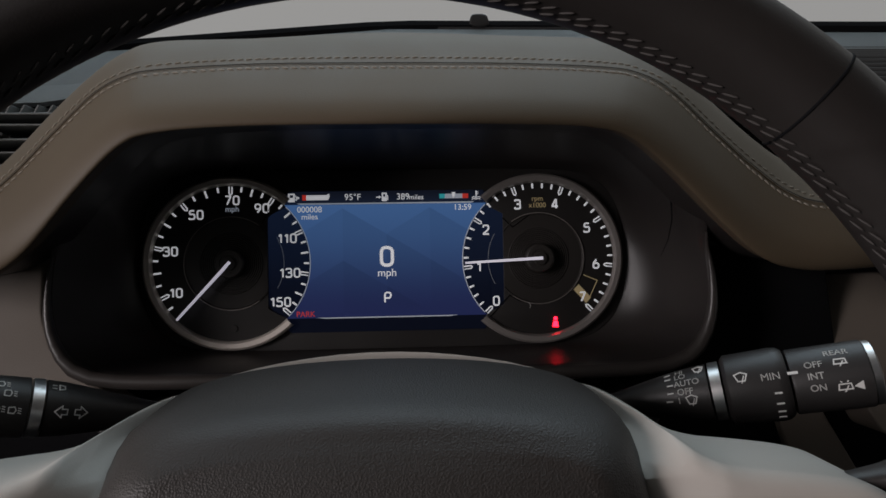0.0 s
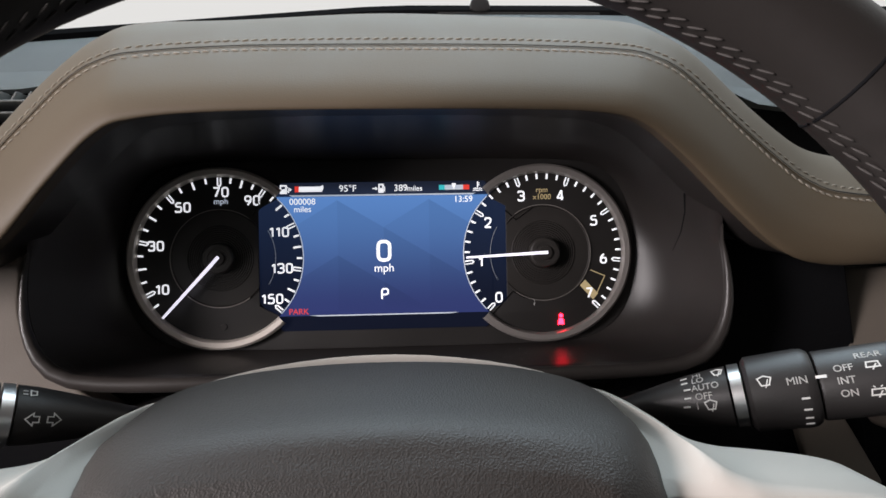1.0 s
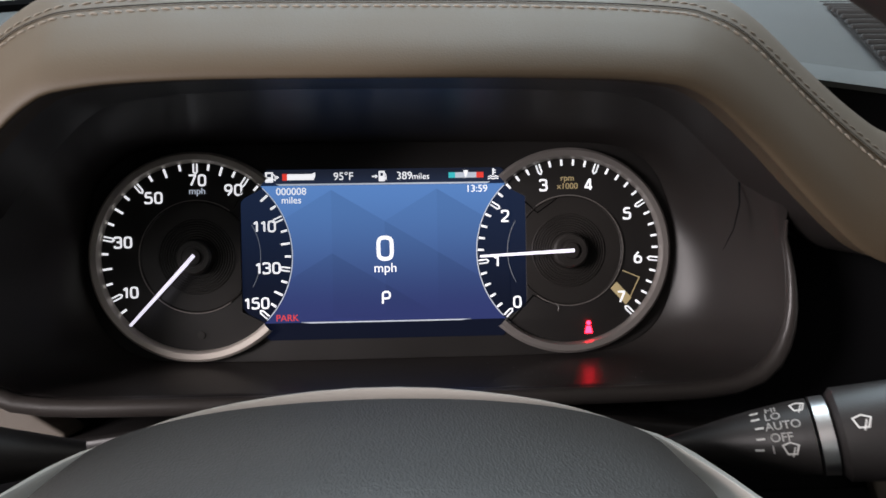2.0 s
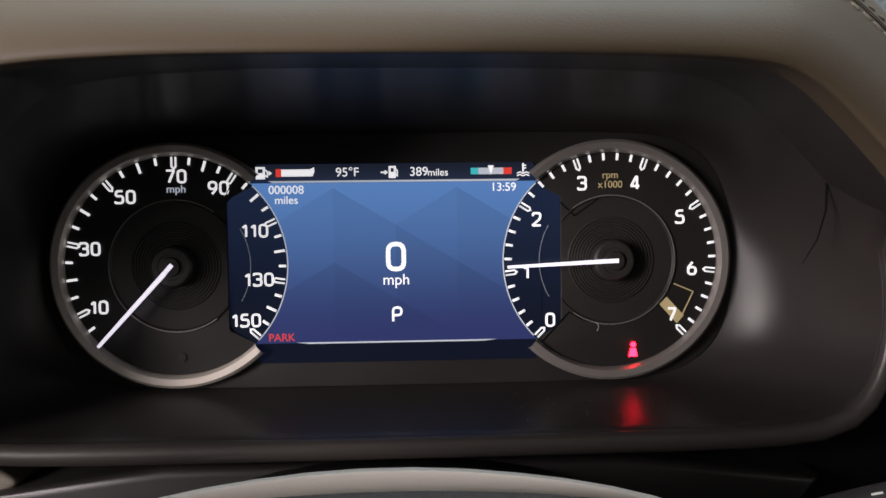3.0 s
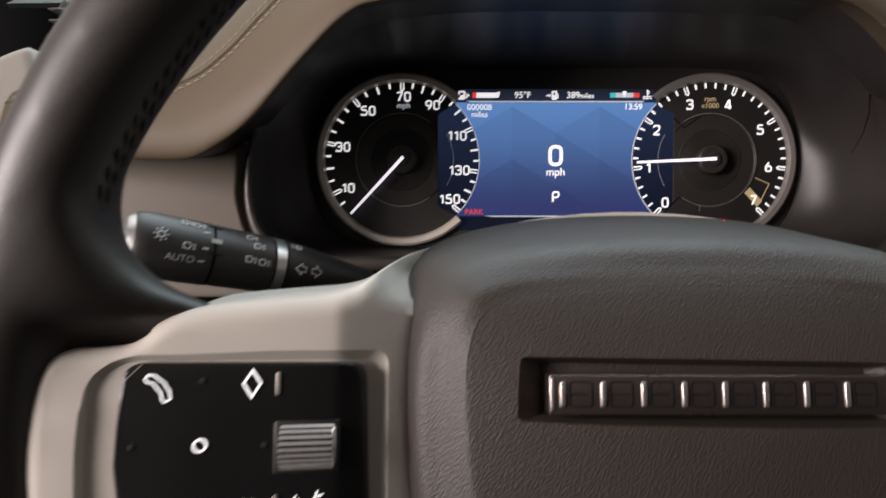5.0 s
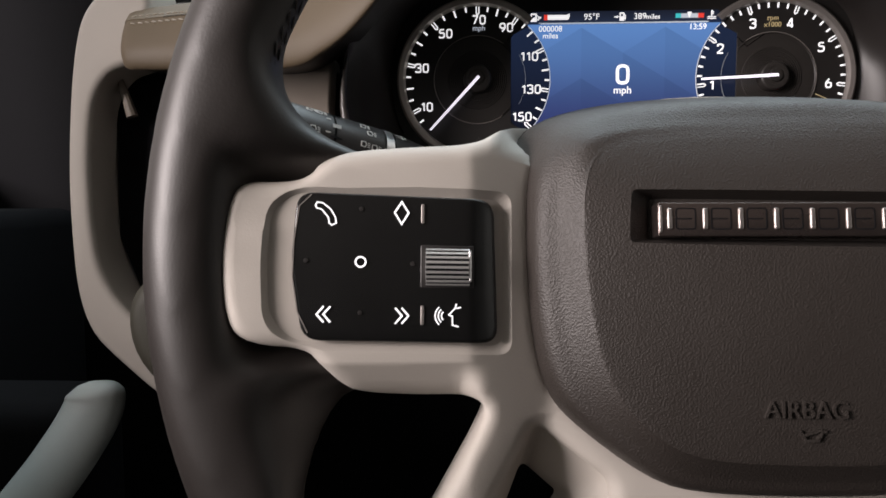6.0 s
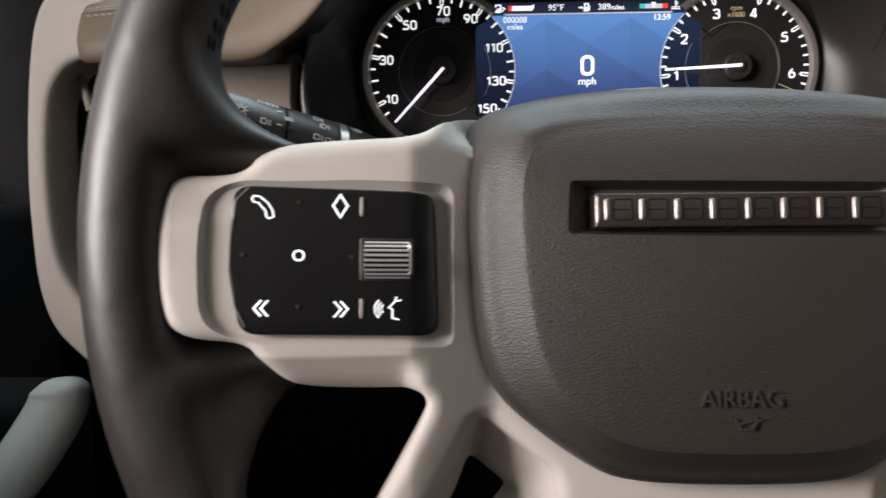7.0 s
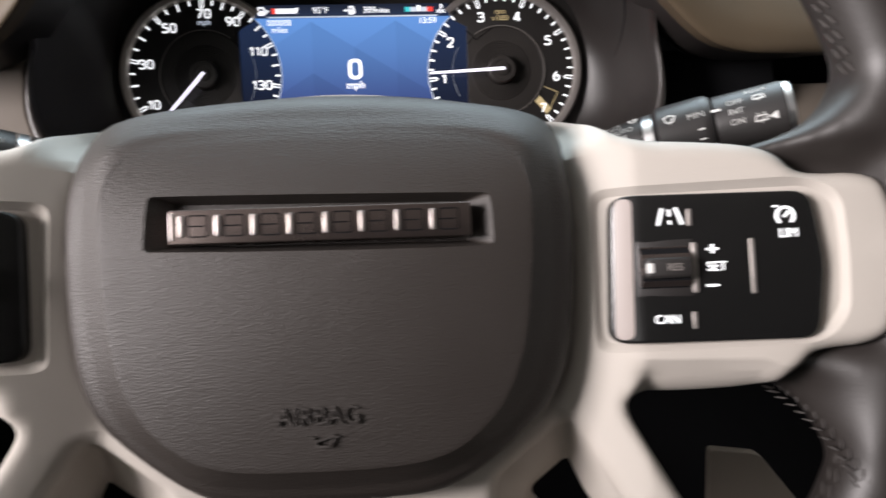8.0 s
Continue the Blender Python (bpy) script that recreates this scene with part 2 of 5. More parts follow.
# square-shouldered display figures: strokes in a cell 0.62 wide and 1 high; a stroke that ends where it starts is closed
STROKES = {
    "0": (((0, 0), (0.62, 0), (0.62, 1), (0, 1), (0, 0)),),
    "1": (((0.08, 0.76), (0.36, 1), (0.36, 0)),),
    "2": (((0, 0.76), (0, 1), (0.6, 1), (0.6, 0.56), (0, 0.04), (0, 0), (0.62, 0)),),
    "3": (((0, 0.84), (0, 1), (0.6, 1), (0.6, 0.53), (0.2, 0.53)), ((0.2, 0.53), (0.62, 0.53), (0.62, 0), (0, 0), (0, 0.17))),
    "4": (((0.46, 0), (0.46, 1), (0.38, 1), (0, 0.28), (0, 0.24), (0.64, 0.24)),),
    "5": (((0.58, 1), (0.05, 1), (0.03, 0.56), (0.62, 0.6), (0.62, 0), (0, 0), (0, 0.15)),),
    "6": (((0, 0.58), (0.62, 0.58), (0.62, 0), (0, 0), (0, 0.58)), ((0, 0.36), (0.02, 0.6), (0.36, 1))),
    "7": (((0, 1), (0.6, 1), (0.6, 0.92), (0.2, 0)),),
    "9": (((0, 0.42), (0.62, 0.42), (0.62, 1), (0, 1), (0, 0.42)), ((0.62, 0.64), (0.6, 0.4), (0.26, 0))),
    "P": (((0, 0), (0, 1), (0.6, 1), (0.6, 0.44), (0.02, 0.44)),),
}


def figures(body, x, z, y, size, weight=0.17, gap=0.33):
    """Stroke figures that face -y, centred on (x, z)."""
    wide = sum(0.40 if c == "1" else 0.62 for c in body) + gap * (len(body) - 1)
    pen = x - wide * size / 2
    out = []
    for c in body:
        for k, line in enumerate(STROKES[c]):
            pts = [(pen + (a - (0.04 if c == "1" else 0)) * size, z + (b - 0.5) * size) for a, b in line]
            if pts[0] == pts[-1]:
                out.append(ribbon(fillet(pts[:-1], 0.28 * size, 4), weight * size, True, y - 0.02 * k))
            else:
                out.append(ribbon(softened(pts, 0.26 * size, 4), weight * size, False, y - 0.02 * k))
        pen += (0.40 if c == "1" else 0.62) * size + gap * size
    return join(*out)


def poly(pts, y, depth=0.3):
    """A thin plate with a straight-edged outline."""
    bm = bmesh.new()
    f = [bm.verts.new((x, y, z)) for x, z in pts]
    b = [bm.verts.new((x, y + depth, z)) for x, z in pts]
    bm.faces.new(f)
    bm.faces.new(b[::-1])
    for i in range(len(pts)):
        j = (i + 1) % len(pts)
        bm.faces.new((f[i], b[i], b[j], f[j]))
    return bm


def join(*bms):
    out = bms[0]
    for b in bms[1:]:
        me = bpy.data.meshes.new("tmp")
        b.to_mesh(me)
        b.free()
        out.from_mesh(me)
        bpy.data.meshes.remove(me)
    return out


def carve(bm, tool):
    """bm with the closed mesh tool cut out of it."""
    obs = []
    for b in (bm, tool):
        bmesh.ops.recalc_face_normals(b, faces=b.faces)
        me = bpy.data.meshes.new("tmp")
        b.to_mesh(me)
        b.free()
        obs.append(new("tmp", me))
    bo = obs[0].modifiers.new("cut", "BOOLEAN")
    bo.operation, bo.object, bo.solver = "DIFFERENCE", obs[1], "EXACT"
    me = bpy.data.meshes.new_from_object(obs[0].evaluated_get(bpy.context.evaluated_depsgraph_get()))
    out = bmesh.new()
    out.from_mesh(me)
    for o in obs:
        bpy.data.objects.remove(o)
    return out


def arc(cx, cz, r, a0, a1, n=24):
    return [(cx + r * math.cos(radians(a0 + (a1 - a0) * i / n)), cz + r * math.sin(radians(a0 + (a1 - a0) * i / n))) for i in range(n + 1)]


def loft(rings, cap0=True, cap1=True):
    bm = bmesh.new()
    vs = [[bm.verts.new(p) for p in r] for r in rings]
    for a, b in zip(vs, vs[1:]):
        for i in range(len(a)):
            j = (i + 1) % len(a)
            bm.faces.new((a[i], a[j], b[j], b[i]))
    if cap0:
        bm.faces.new(vs[0])
    if cap1:
        bm.faces.new(vs[-1][::-1])
    return bm


def revolve(profile, n=40, a0=0.0, a1=360.0):
    """(radius, y) points turned about the y axis."""
    bm = bmesh.new()
    full = abs(a1 - a0) > 359.9
    cols = []
    for i in range(n if full else n + 1):
        a = radians(a0 + (a1 - a0) * i / n)
        cols.append([bm.verts.new((r * math.cos(a), y, r * math.sin(a))) for r, y in profile])
    for i in range(n):
        a, b = cols[i], cols[(i + 1) % len(cols)]
        for j in range(len(profile) - 1):
            bm.faces.new((a[j], a[j + 1], b[j + 1], b[j]))
    bmesh.ops.remove_doubles(bm, verts=bm.verts, dist=0.0005)
    return bm


def moved(bm, x=0.0, y=0.0, z=0.0):
    bmesh.ops.translate(bm, vec=(x, y, z), verts=bm.verts)
    return bm


def scaled(k, bm):
    bmesh.ops.scale(bm, vec=(k, 1, k), verts=bm.verts)
    return bm


def box(x0, x1, y0, y1, z0, z1, bevel=0.0):
    bm = bmesh.new()
    bmesh.ops.create_cube(bm, size=1.0)
    for v in bm.verts:
        v.co = ((x0 + x1) / 2 + v.co.x * (x1 - x0), (y0 + y1) / 2 + v.co.y * (y1 - y0), (z0 + z1) / 2 + v.co.z * (z1 - z0))
    if bevel:
        bmesh.ops.bevel(bm, geom=bm.edges[:], offset=bevel, segments=3, affect="EDGES", profile=0.5)
    return bm


def catmull(p, t):
    """A point on the smooth line through the points p, t from 0 to len(p)-1."""
    i = min(int(t), len(p) - 2)
    f = t - i
    a, b, c, d = p[max(i - 1, 0)], p[i], p[i + 1], p[min(i + 2, len(p) - 1)]
    return 0.5 * ((2 * b) + (c - a) * f + (2 * a - 5 * b + 4 * c - d) * f * f + (3 * b - a - 3 * c + d) * f ** 3)


def tube(path, radius, n=12, closed=False, squash=1.0):
    """A round bar along the points of a path."""
    rings = []
    m = len(path)
    for i, p in enumerate(path):
        a = path[i - 1] if (i > 0 or closed) else p
        b = path[(i + 1) % m] if (i < m - 1 or closed) else p
        d = (b - a).normalized()
        u = d.cross(Vector((0, 1, 0))).normalized()
        w = u.cross(d)
        r = radius(i / (m - 1)) if callable(radius) else radius
        rings.append([p + u * r * math.cos(2 * math.pi * k / n) + w * r * squash * math.sin(2 * math.pi * k / n) for k in range(n)])
    if closed:
        rings.append(rings[0])
        bm = loft(rings, False, False)
        bmesh.ops.remove_doubles(bm, verts=bm.verts, dist=0.001)
        return bm
    return loft(rings)


# ---- the stitched leather brow over the instruments ----
# right half, from the centre outwards: lower edge, seam, crest (x, y, z)
LOW = [(0, -131, 66.2), (66, -131, 65.8), (106, -130, 64.4), (126, -128, 59.4), (148, -123, 43.5), (178, -115, 17), (203, -107, -1), (226, -101, -8), (258, -95, -9), (330, -80, -6)]
SEAM = [(0, -99, 104.6), (70, -99, 104.2), (122, -98, 102.4), (141, -98, 99), (158, -98, 90), (183, -97, 67), (205, -96, 48), (226, -94, 34), (252, -90, 28), (330, -74, 25)]
CREST = [(0, -40, 142), (80, -40, 140), (140, -42, 137), (165, -43, 129), (185, -44, 116), (209, -44, 93), (233, -44, 72), (252, -44, 60), (280, -42, 54), (335, -34, 48)]


# left half, which sits a little closer in
LOW_X = [(-64, 65.8), (-104, 63.2), (-122.5, 57), (-145.5, 36.5), (-171.5, 10.5), (-192, -2.5), (-210, -9), (-240, -9), (-318, -6)]
SEAM_X = [(-66, 104), (-114, 101.5), (-131, 98), (-147, 89), (-170, 67), (-190, 47), (-210, 33.5), (-238, 27), (-318, 25)]
CREST_X = [(-78, 138), (-132, 135.5), (-153, 128), (-170, 114), (-191, 94), (-211, 72), (-229, 56), (-256, 49), (-325, 42)]


def both_sides(line, other, extra):
    """From the left end to the right end; the left half borrows its depth from the right one."""
    right = [Vector(p) for p in line] + [Vector(p) for p in extra]
    left = [Vector((x, line[i + 1][1], z)) for i, (x, z) in enumerate(other)]
    return left[::-1] + right


LOW_L = both_sides(LOW, LOW_X, [(430, -80, -4), (640, -80, -4)])
SEAM_L = both_sides(SEAM, SEAM_X, [(430, -74, 26), (640, -74, 26)])
CREST_L = both_sides(CREST, CREST_X, [(430, -34, 50), (640, -34, 50)])
SPAN = len(LOW_L) - 1


def brow_net(t):
    b, s, c = catmull(LOW_L, t), catmull(SEAM_L, t), catmull(CREST_L, t)
    out = (c - s)
    out.y = 0
    out.normalize()
    inward = Vector((0, 1, 0))
    way = c - b
    a, k = way.y / way.length, way.dot(out) / way.length
    along, up = inward * a + out * k, out * a - inward * k
    return [b + inward * 60 + out * 9, b + inward * 14 + out * 3.5, b + out * 0.6 + inward * 2, b.lerp(s, 0.30) - inward * 3.8, b.lerp(s, 0.68) - inward * 3.2,
            s - along * 1.3 + up * 0.2, s, s + along * 1.3 + up * 0.5, s.lerp(c, 0.5) + out * 3.6 - inward * 2.2, c - out * 0.6, c + inward * 30 + out * 2, c + inward * 55 - out * 1]


def brow_point(t, v):
    return catmull(brow_net(t), v)


brow = thing("dashboard_brow", at_mm(0, 0, 0), "tan leather instrument brow with twin rows of stitching", "dashboard pad")
bm = bmesh.new()
NT, NV = SPAN * 12, 11 * 6
grid = [[bm.verts.new(brow_point(SPAN * i / NT, 11 * j / NV)) for j in range(NV + 1)] for i in range(NT + 1)]
for i in range(NT):
    for j in range(5, NV):
        bm.faces.new((grid[i][j], grid[i + 1][j], grid[i + 1][j + 1], grid[i][j + 1]))
lining = bmesh.new()
under = [[lining.verts.new(grid[i][j].co) for j in range(6)] for i in range(NT + 1)]
for i in range(NT):
    for j in range(5):
        lining.faces.new((under[i][j], under[i + 1][j], under[i + 1][j + 1], under[i][j + 1]))
mid = sum((v.co for v in grid[0]), Vector()) / len(grid[0])
prev = grid[0]
for k, dx in ((0.93, -3.5), (0.8, -5.5), (0.4, -6.5)):
    ring = [bm.verts.new(mid + (v.co - mid) * k + Vector((dx, 0, 0))) for v in grid[0]]
    for j in range(NV):
        bm.faces.new((prev[j], prev[j + 1], ring[j + 1], ring[j]))
    prev = ring
bm.faces.new(prev)
pad_ob = part("leather_pad", bm, M_TAN, brow, angle=80)
part("lining", lining, M_TUNNEL, brow, "black lining under the brow", 80)

# near-black bead painted in for the shadow of the seam's fold
part("seam", tube([brow_point(SPAN * i / NT, 6) for i in range(4, NT - 30)], 0.8, 8), M_SEAM_SHADOW, brow, "dark bead for the shadow in the stitched seam")
st = bmesh.new()
bmesh.ops.create_uvsphere(st, u_segments=8, v_segments=6, radius=1.0)
for v in st.verts:
    v.co = (v.co.x * 2.1, v.co.y * 0.55, v.co.z * 0.5 - 0.2 * v.co.x ** 2)
STITCH = shared("stitch", st, M_THREAD)
for row in (4.7, 7.22):
    t = 0.04
    while t < SPAN - 1.2:
        p, q = brow_point(t, row), brow_point(t + 0.01, row)
        d = (q - p)
        step = 4.6 / (d.length / 0.01)
        n = (brow_point(t, row + 0.05) - p).cross(d).normalized()
        if n.y > 0:
            n = -n
        if p.x > 330:
            break
        u = d.normalized()
        w = u.cross(n)
        m = Matrix((u, w, n)).transposed().to_4x4()
        m.translation = (p + n * 0.15) * U
        piece("stitch", STITCH, pad_ob, m @ pose(0, 0, 0, 0, 0, 15 if row < 6 else -15))
        t += step

# ---- instrument cluster ----
cluster = thing("instrument_cluster", at_mm(0, 0, 0), "black instrument cluster with two dials and a lit blue display", "instrument cluster")
BACK = mirrored([(0, 62.5), (112, 62.2), (139, 58.5), (155, 46.5), (163, 25), (165, 0), (163.5, -23), (156, -42), (140, -54.5), (116, -59.3), (0, -59.5)])
FRONT = [(x + 3, z) for x, z in mirrored([(0, 76), (113, 74), (137, 66), (168, 38), (185, 16), (190, -10), (189, -34), (179, -54), (160, -62), (100, -63), (0, -63)])]


def resample(o, n, cx=0.0, cz=0.0):
    """n points of a closed outline at even angles round (cx, cz)."""
    out = []
    m = len(o)
    for k in range(n):
        a = 2 * math.pi * k / n
        d = Vector((math.cos(a), math.sin(a)))
        best = None
        for i in range(m):
            p, q = Vector((o[i][0] - cx, o[i][1] - cz)), Vector((o[(i + 1) % m][0] - cx, o[(i + 1) % m][1] - cz))
            e = q - p
            det = d.x * -e.y + d.y * e.x
            if abs(det) < 1e-9:
                continue
            r = (p.x * -e.y + p.y * e.x) / det
            s = (d.x * p.y - d.y * p.x) / det
            if r > 0 and -1e-6 <= s <= 1 + 1e-6:
                best = r if best is None else max(best, r)
        out.append((cx + d.x * best, cz + d.y * best))
    return out


NR = 144
rb, rf = resample(rounded(BACK, 3), NR), resample(rounded(FRONT, 3), NR)


def front_y(z):
    f = min(1, max(0, (z - 5) / 45))
    return -64 - 46 * f * f * (3 - 2 * f)


rings = []
for k in (0.0, 0.02, 0.05, 0.09, 0.15, 0.22, 0.3, 0.45, 0.6, 0.8, 0.9, 1.0):
    g = (1 - math.exp(-3.5 * k)) / (1 - math.exp(-3.5))
    rings.append([(b[0] + (f[0] - b[0]) * g, 3 + (front_y(f[1]) - 3) * k, b[1] + (f[1] - b[1]) * g) for b, f in zip(rb, rf)])
# the tunnel has a thickness: go round the lip and back outside
rings.append([(f[0] * 1.012, front_y(f[1]) - 1.5, f[1] * 1.012 - 0.6) for f in rf])
rings.append([(f[0] * 1.02, front_y(f[1]) + 2, f[1] * 1.02 - (3 if f[1] < 0 else 0)) for f in rf])
rings.append([(f[0] * 1.02, 20, f[1] * 1.02) for f in rf])
tunnel = part("tunnel", loft(rings, False, False), M_TUNNEL, cluster, "satin black moulded tunnel", angle=50)
part("face_panel", slab([rounded(BACK, 3)], 2.0, 4, 0.5), M_DIAL, cluster)
# lower lip: a rounded satin bar along the lower half of the opening
lip_path = [Vector((f[0] * 1.008, front_y(f[1]) - 2.5, f[1] * 1.01 - 3.0)) for f in rf]
start = min(range(NR), key=lambda i: (lip_path[i] - Vector((-192, -64, 16))).length)
low = [lip_path[(start + i) % NR] for i in range(NR)]
stop = min(range(NR), key=lambda i: (low[i] - Vector((192, -64, 16))).length)
part("lower_lip", tube(low[:stop + 1], lambda f: 4.2 * min(1, 0.15 + 8 * f, 0.15 + 8 * (1 - f)), 14), M_LIP, cluster, "rounded satin lower lip")

# display
display = part("display", slab([[(-65, 47.5), (66, 47.5), (81, 29), (81, -28), (66, -47.5), (-65, -47.5), (-80, -28), (-80, 29)]], 1.2, 0.6), M_NAVY, cluster, "lit blue driver display")
D = 103.5
edge_l = [(p[0], p[1]) for p in arc(-D, 0, 52.2, -46.5, 48.5, 40)]
edge_r = [(p[0], p[1]) for p in arc(D, 0, 52.2, 131.5, 226.5, 40)]
clip = lambda o: [(x, max(-38, min(38.6, z))) for x, z in o]
part("blue_panel", poly(clip(edge_l) + clip(edge_r), 0.9, 0.2), M_SCREEN, display, "blue gradient background")
# stepped facets, darkest under their peaks
for cx, top in ((-29.5, 36), (29.5, 36), (0, 18.3), (-29.5, 0.6), (29.5, 0.6), (0, -17.1)):
    for k in (-1, 1):
        o = [(cx, top), (cx + k * 29.5, top - 17.7), (cx + k * 29.5, top - 53), (cx, top - 35.4)]
        o = [(max(-59, min(59, x)), max(-37.8, z)) for x, z in o]
        if max(z for x, z in o) - min(z for x, z in o) > 4:
            part("facet", poly(o, 0.76 if k < 0 else 0.74, 0.04), M_FACET if k < 0 else M_FACET2, display)
for k in (-1, 1):
    part("dial_field", poly(arc(k * D, 0, 52.2, 40 + 90 * k, 140 + 90 * k, 40), 0.64, 0.05), M_NAVY, display, "navy field under the dial figures")
part("status_bar", poly([(-65, 47.3), (66, 47.3), (69, 43), (60, 39.4), (-60, 39.4), (-68, 43)], 0.8, 0.2), M_STATUS, display)
part("status_line", poly([(-60, 39.6), (60, 39.6), (58, 38.7), (-58, 38.7)], 0.6, 0.2), M_LITSOFT, display)
part("baseline", poly([(-48, -37.6), (48, -37.6), (42, -38.3), (-42, -38.3)], 0.6, 0.2), M_LITSOFT, display)
YT = 0.5
part("digit", figures("0", 0, 3.0, YT, 12.0, 0.18), M_LIT, display)
part("gear_letter", figures("P", 0.3, -24.8, YT, 6.6, 0.16), M_LIT, display)
for body, x, z, size in (("mph", 0, -8.2, 7.4), ("000008", -51.5, 35.2, 5.6), ("miles", -51.5, 30.4, 5.4), ("13:59", 52, 35.6, 5.6), ("95°F", -22.5, 43.3, 6.0), ("389", 11.5, 43.3, 6.0), ("miles", 20.6, 42.9, 4.8)):
    part("readout", text(body, x, z, YT, size), M_LIT, display)
part("warning_text", text("PARK", -55, -35.2, YT, 5.2), M_REDTEXT, display)
# fuel pump pictograms and bars
for x, s in ((-63, 1.0), (-0.8, 0.72)):
    part("fuel_symbol", join(ribbon([(x - 2.2 * s, 41), (x - 2.2 * s, 45.8), (x + 1.2 * s, 45.8), (x + 1.2 * s, 41)], 0.9, True, YT), poly([(x - 1.8 * s, 43.4), (x + 0.8 * s, 43.4), (x + 0.8 * s, 41), (x - 1.8 * s, 41)], YT + 0.01, 0.2),
         ribbon([(x + 1.8 * s, 45), (x + 2.8 * s, 44), (x + 2.8 * s, 41.6), (x + 1.6 * s, 42.4)], 0.5, False, YT)), M_LIT, display)
part("fuel_arrow", poly([(-59.6, 44.4), (-58, 43.3), (-59.6, 42.2)], YT, 0.2), M_LIT, display)
part("range_arrow", join(poly([(-6.6, 43.6), (-4.6, 43.6), (-4.6, 42.9), (-6.6, 42.9)], YT, 0.2), poly([(-4.7, 44.4), (-3.2, 43.25), (-4.7, 42.1)], YT + 0.02, 0.2)), M_LIT, display)
part("fuel_bar", poly([(-53, 45.0), (-40, 45.0), (-38.2, 46.0), (-38.0, 44.0), (-39, 41.7), (-56, 41.7), (-56, 45.0)], YT, 0.2), M_LIT, display)
part("fuel_reserve", poly([(-56.2, 45.2), (-53.6, 45.2), (-53.6, 41.5), (-56.2, 41.5)], YT - 0.15, 0.2), M_REDTEXT, display)
part("temperature_bar", poly([(38, 45), (54, 45), (54, 41.9), (38, 41.9)], YT, 0.2), M_LITSOFT, display)
part("temperature_cold", poly([(36.3, 45), (40, 45), (40, 41.9), (36.3, 41.9)], YT - 0.15, 0.2), M_CYAN, display)
part("temperature_hot", poly([(52, 45), (56, 45), (56, 41.9), (52, 41.9)], YT - 0.15, 0.2), M_REDTEXT, display)
part("temperature_pointer", poly([(44.6, 46), (47.4, 46), (46, 41.9)], YT - 0.2, 0.2), M_LIT, display)
part("coolant_symbol", join(ribbon([(61.5, 47), (61.5, 43)], 0.7, False, YT), ribbon([(61.5, 46), (63, 46)], 0.5, False, YT), ribbon([(61.5, 44.7), (63, 44.7)], 0.5, False, YT), ribbon([(58.5, 42.2), (60, 42.8), (61.5, 42.2), (63, 42.8), (64.5, 42.2)], 0.5, False, YT), ribbon([(58.5, 41), (60, 41.6), (61.5, 41), (63, 41.6), (64.5, 41)], 0.5, False, YT)), M_LIT, display)
part("dial_edge_line", ribbon(arc(-D, 0, 52.0, -44, 46, 40), 0.5, False, 0.5), M_LITSOFT, display)
part("dial_edge_line", ribbon(arc(D, 0, 52.0, 134, 224, 40), 0.5, False, 0.5), M_LITSOFT, display)
part("dial_inner_line", ribbon(arc(-D, 0, 34.5, -30, 30, 20), 0.22, False, 0.5), M_LITFAINT, display)
part("dial_inner_line", ribbon(arc(D, 0, 34.5, 150, 210, 20), 0.22, False, 0.5), M_LITFAINT, display)


def tick_mesh(length, width):
    return shared("tick", poly([(-length, width / 2), (0, width / 2), (0, -width / 2), (-length, -width / 2)], 0, 0.3), M_LIT)


TICK_S, TICK_M = tick_mesh(3.4, 1.15), tick_mesh(5.0, 1.15)
TICK_L = shared("tick", ribbon([(0, 0.95), (-4.6, 0.95), (-5.6, 0), (-4.6, -0.95), (0, -0.95)], 0.75, False, 0, 0.3), M_LIT)


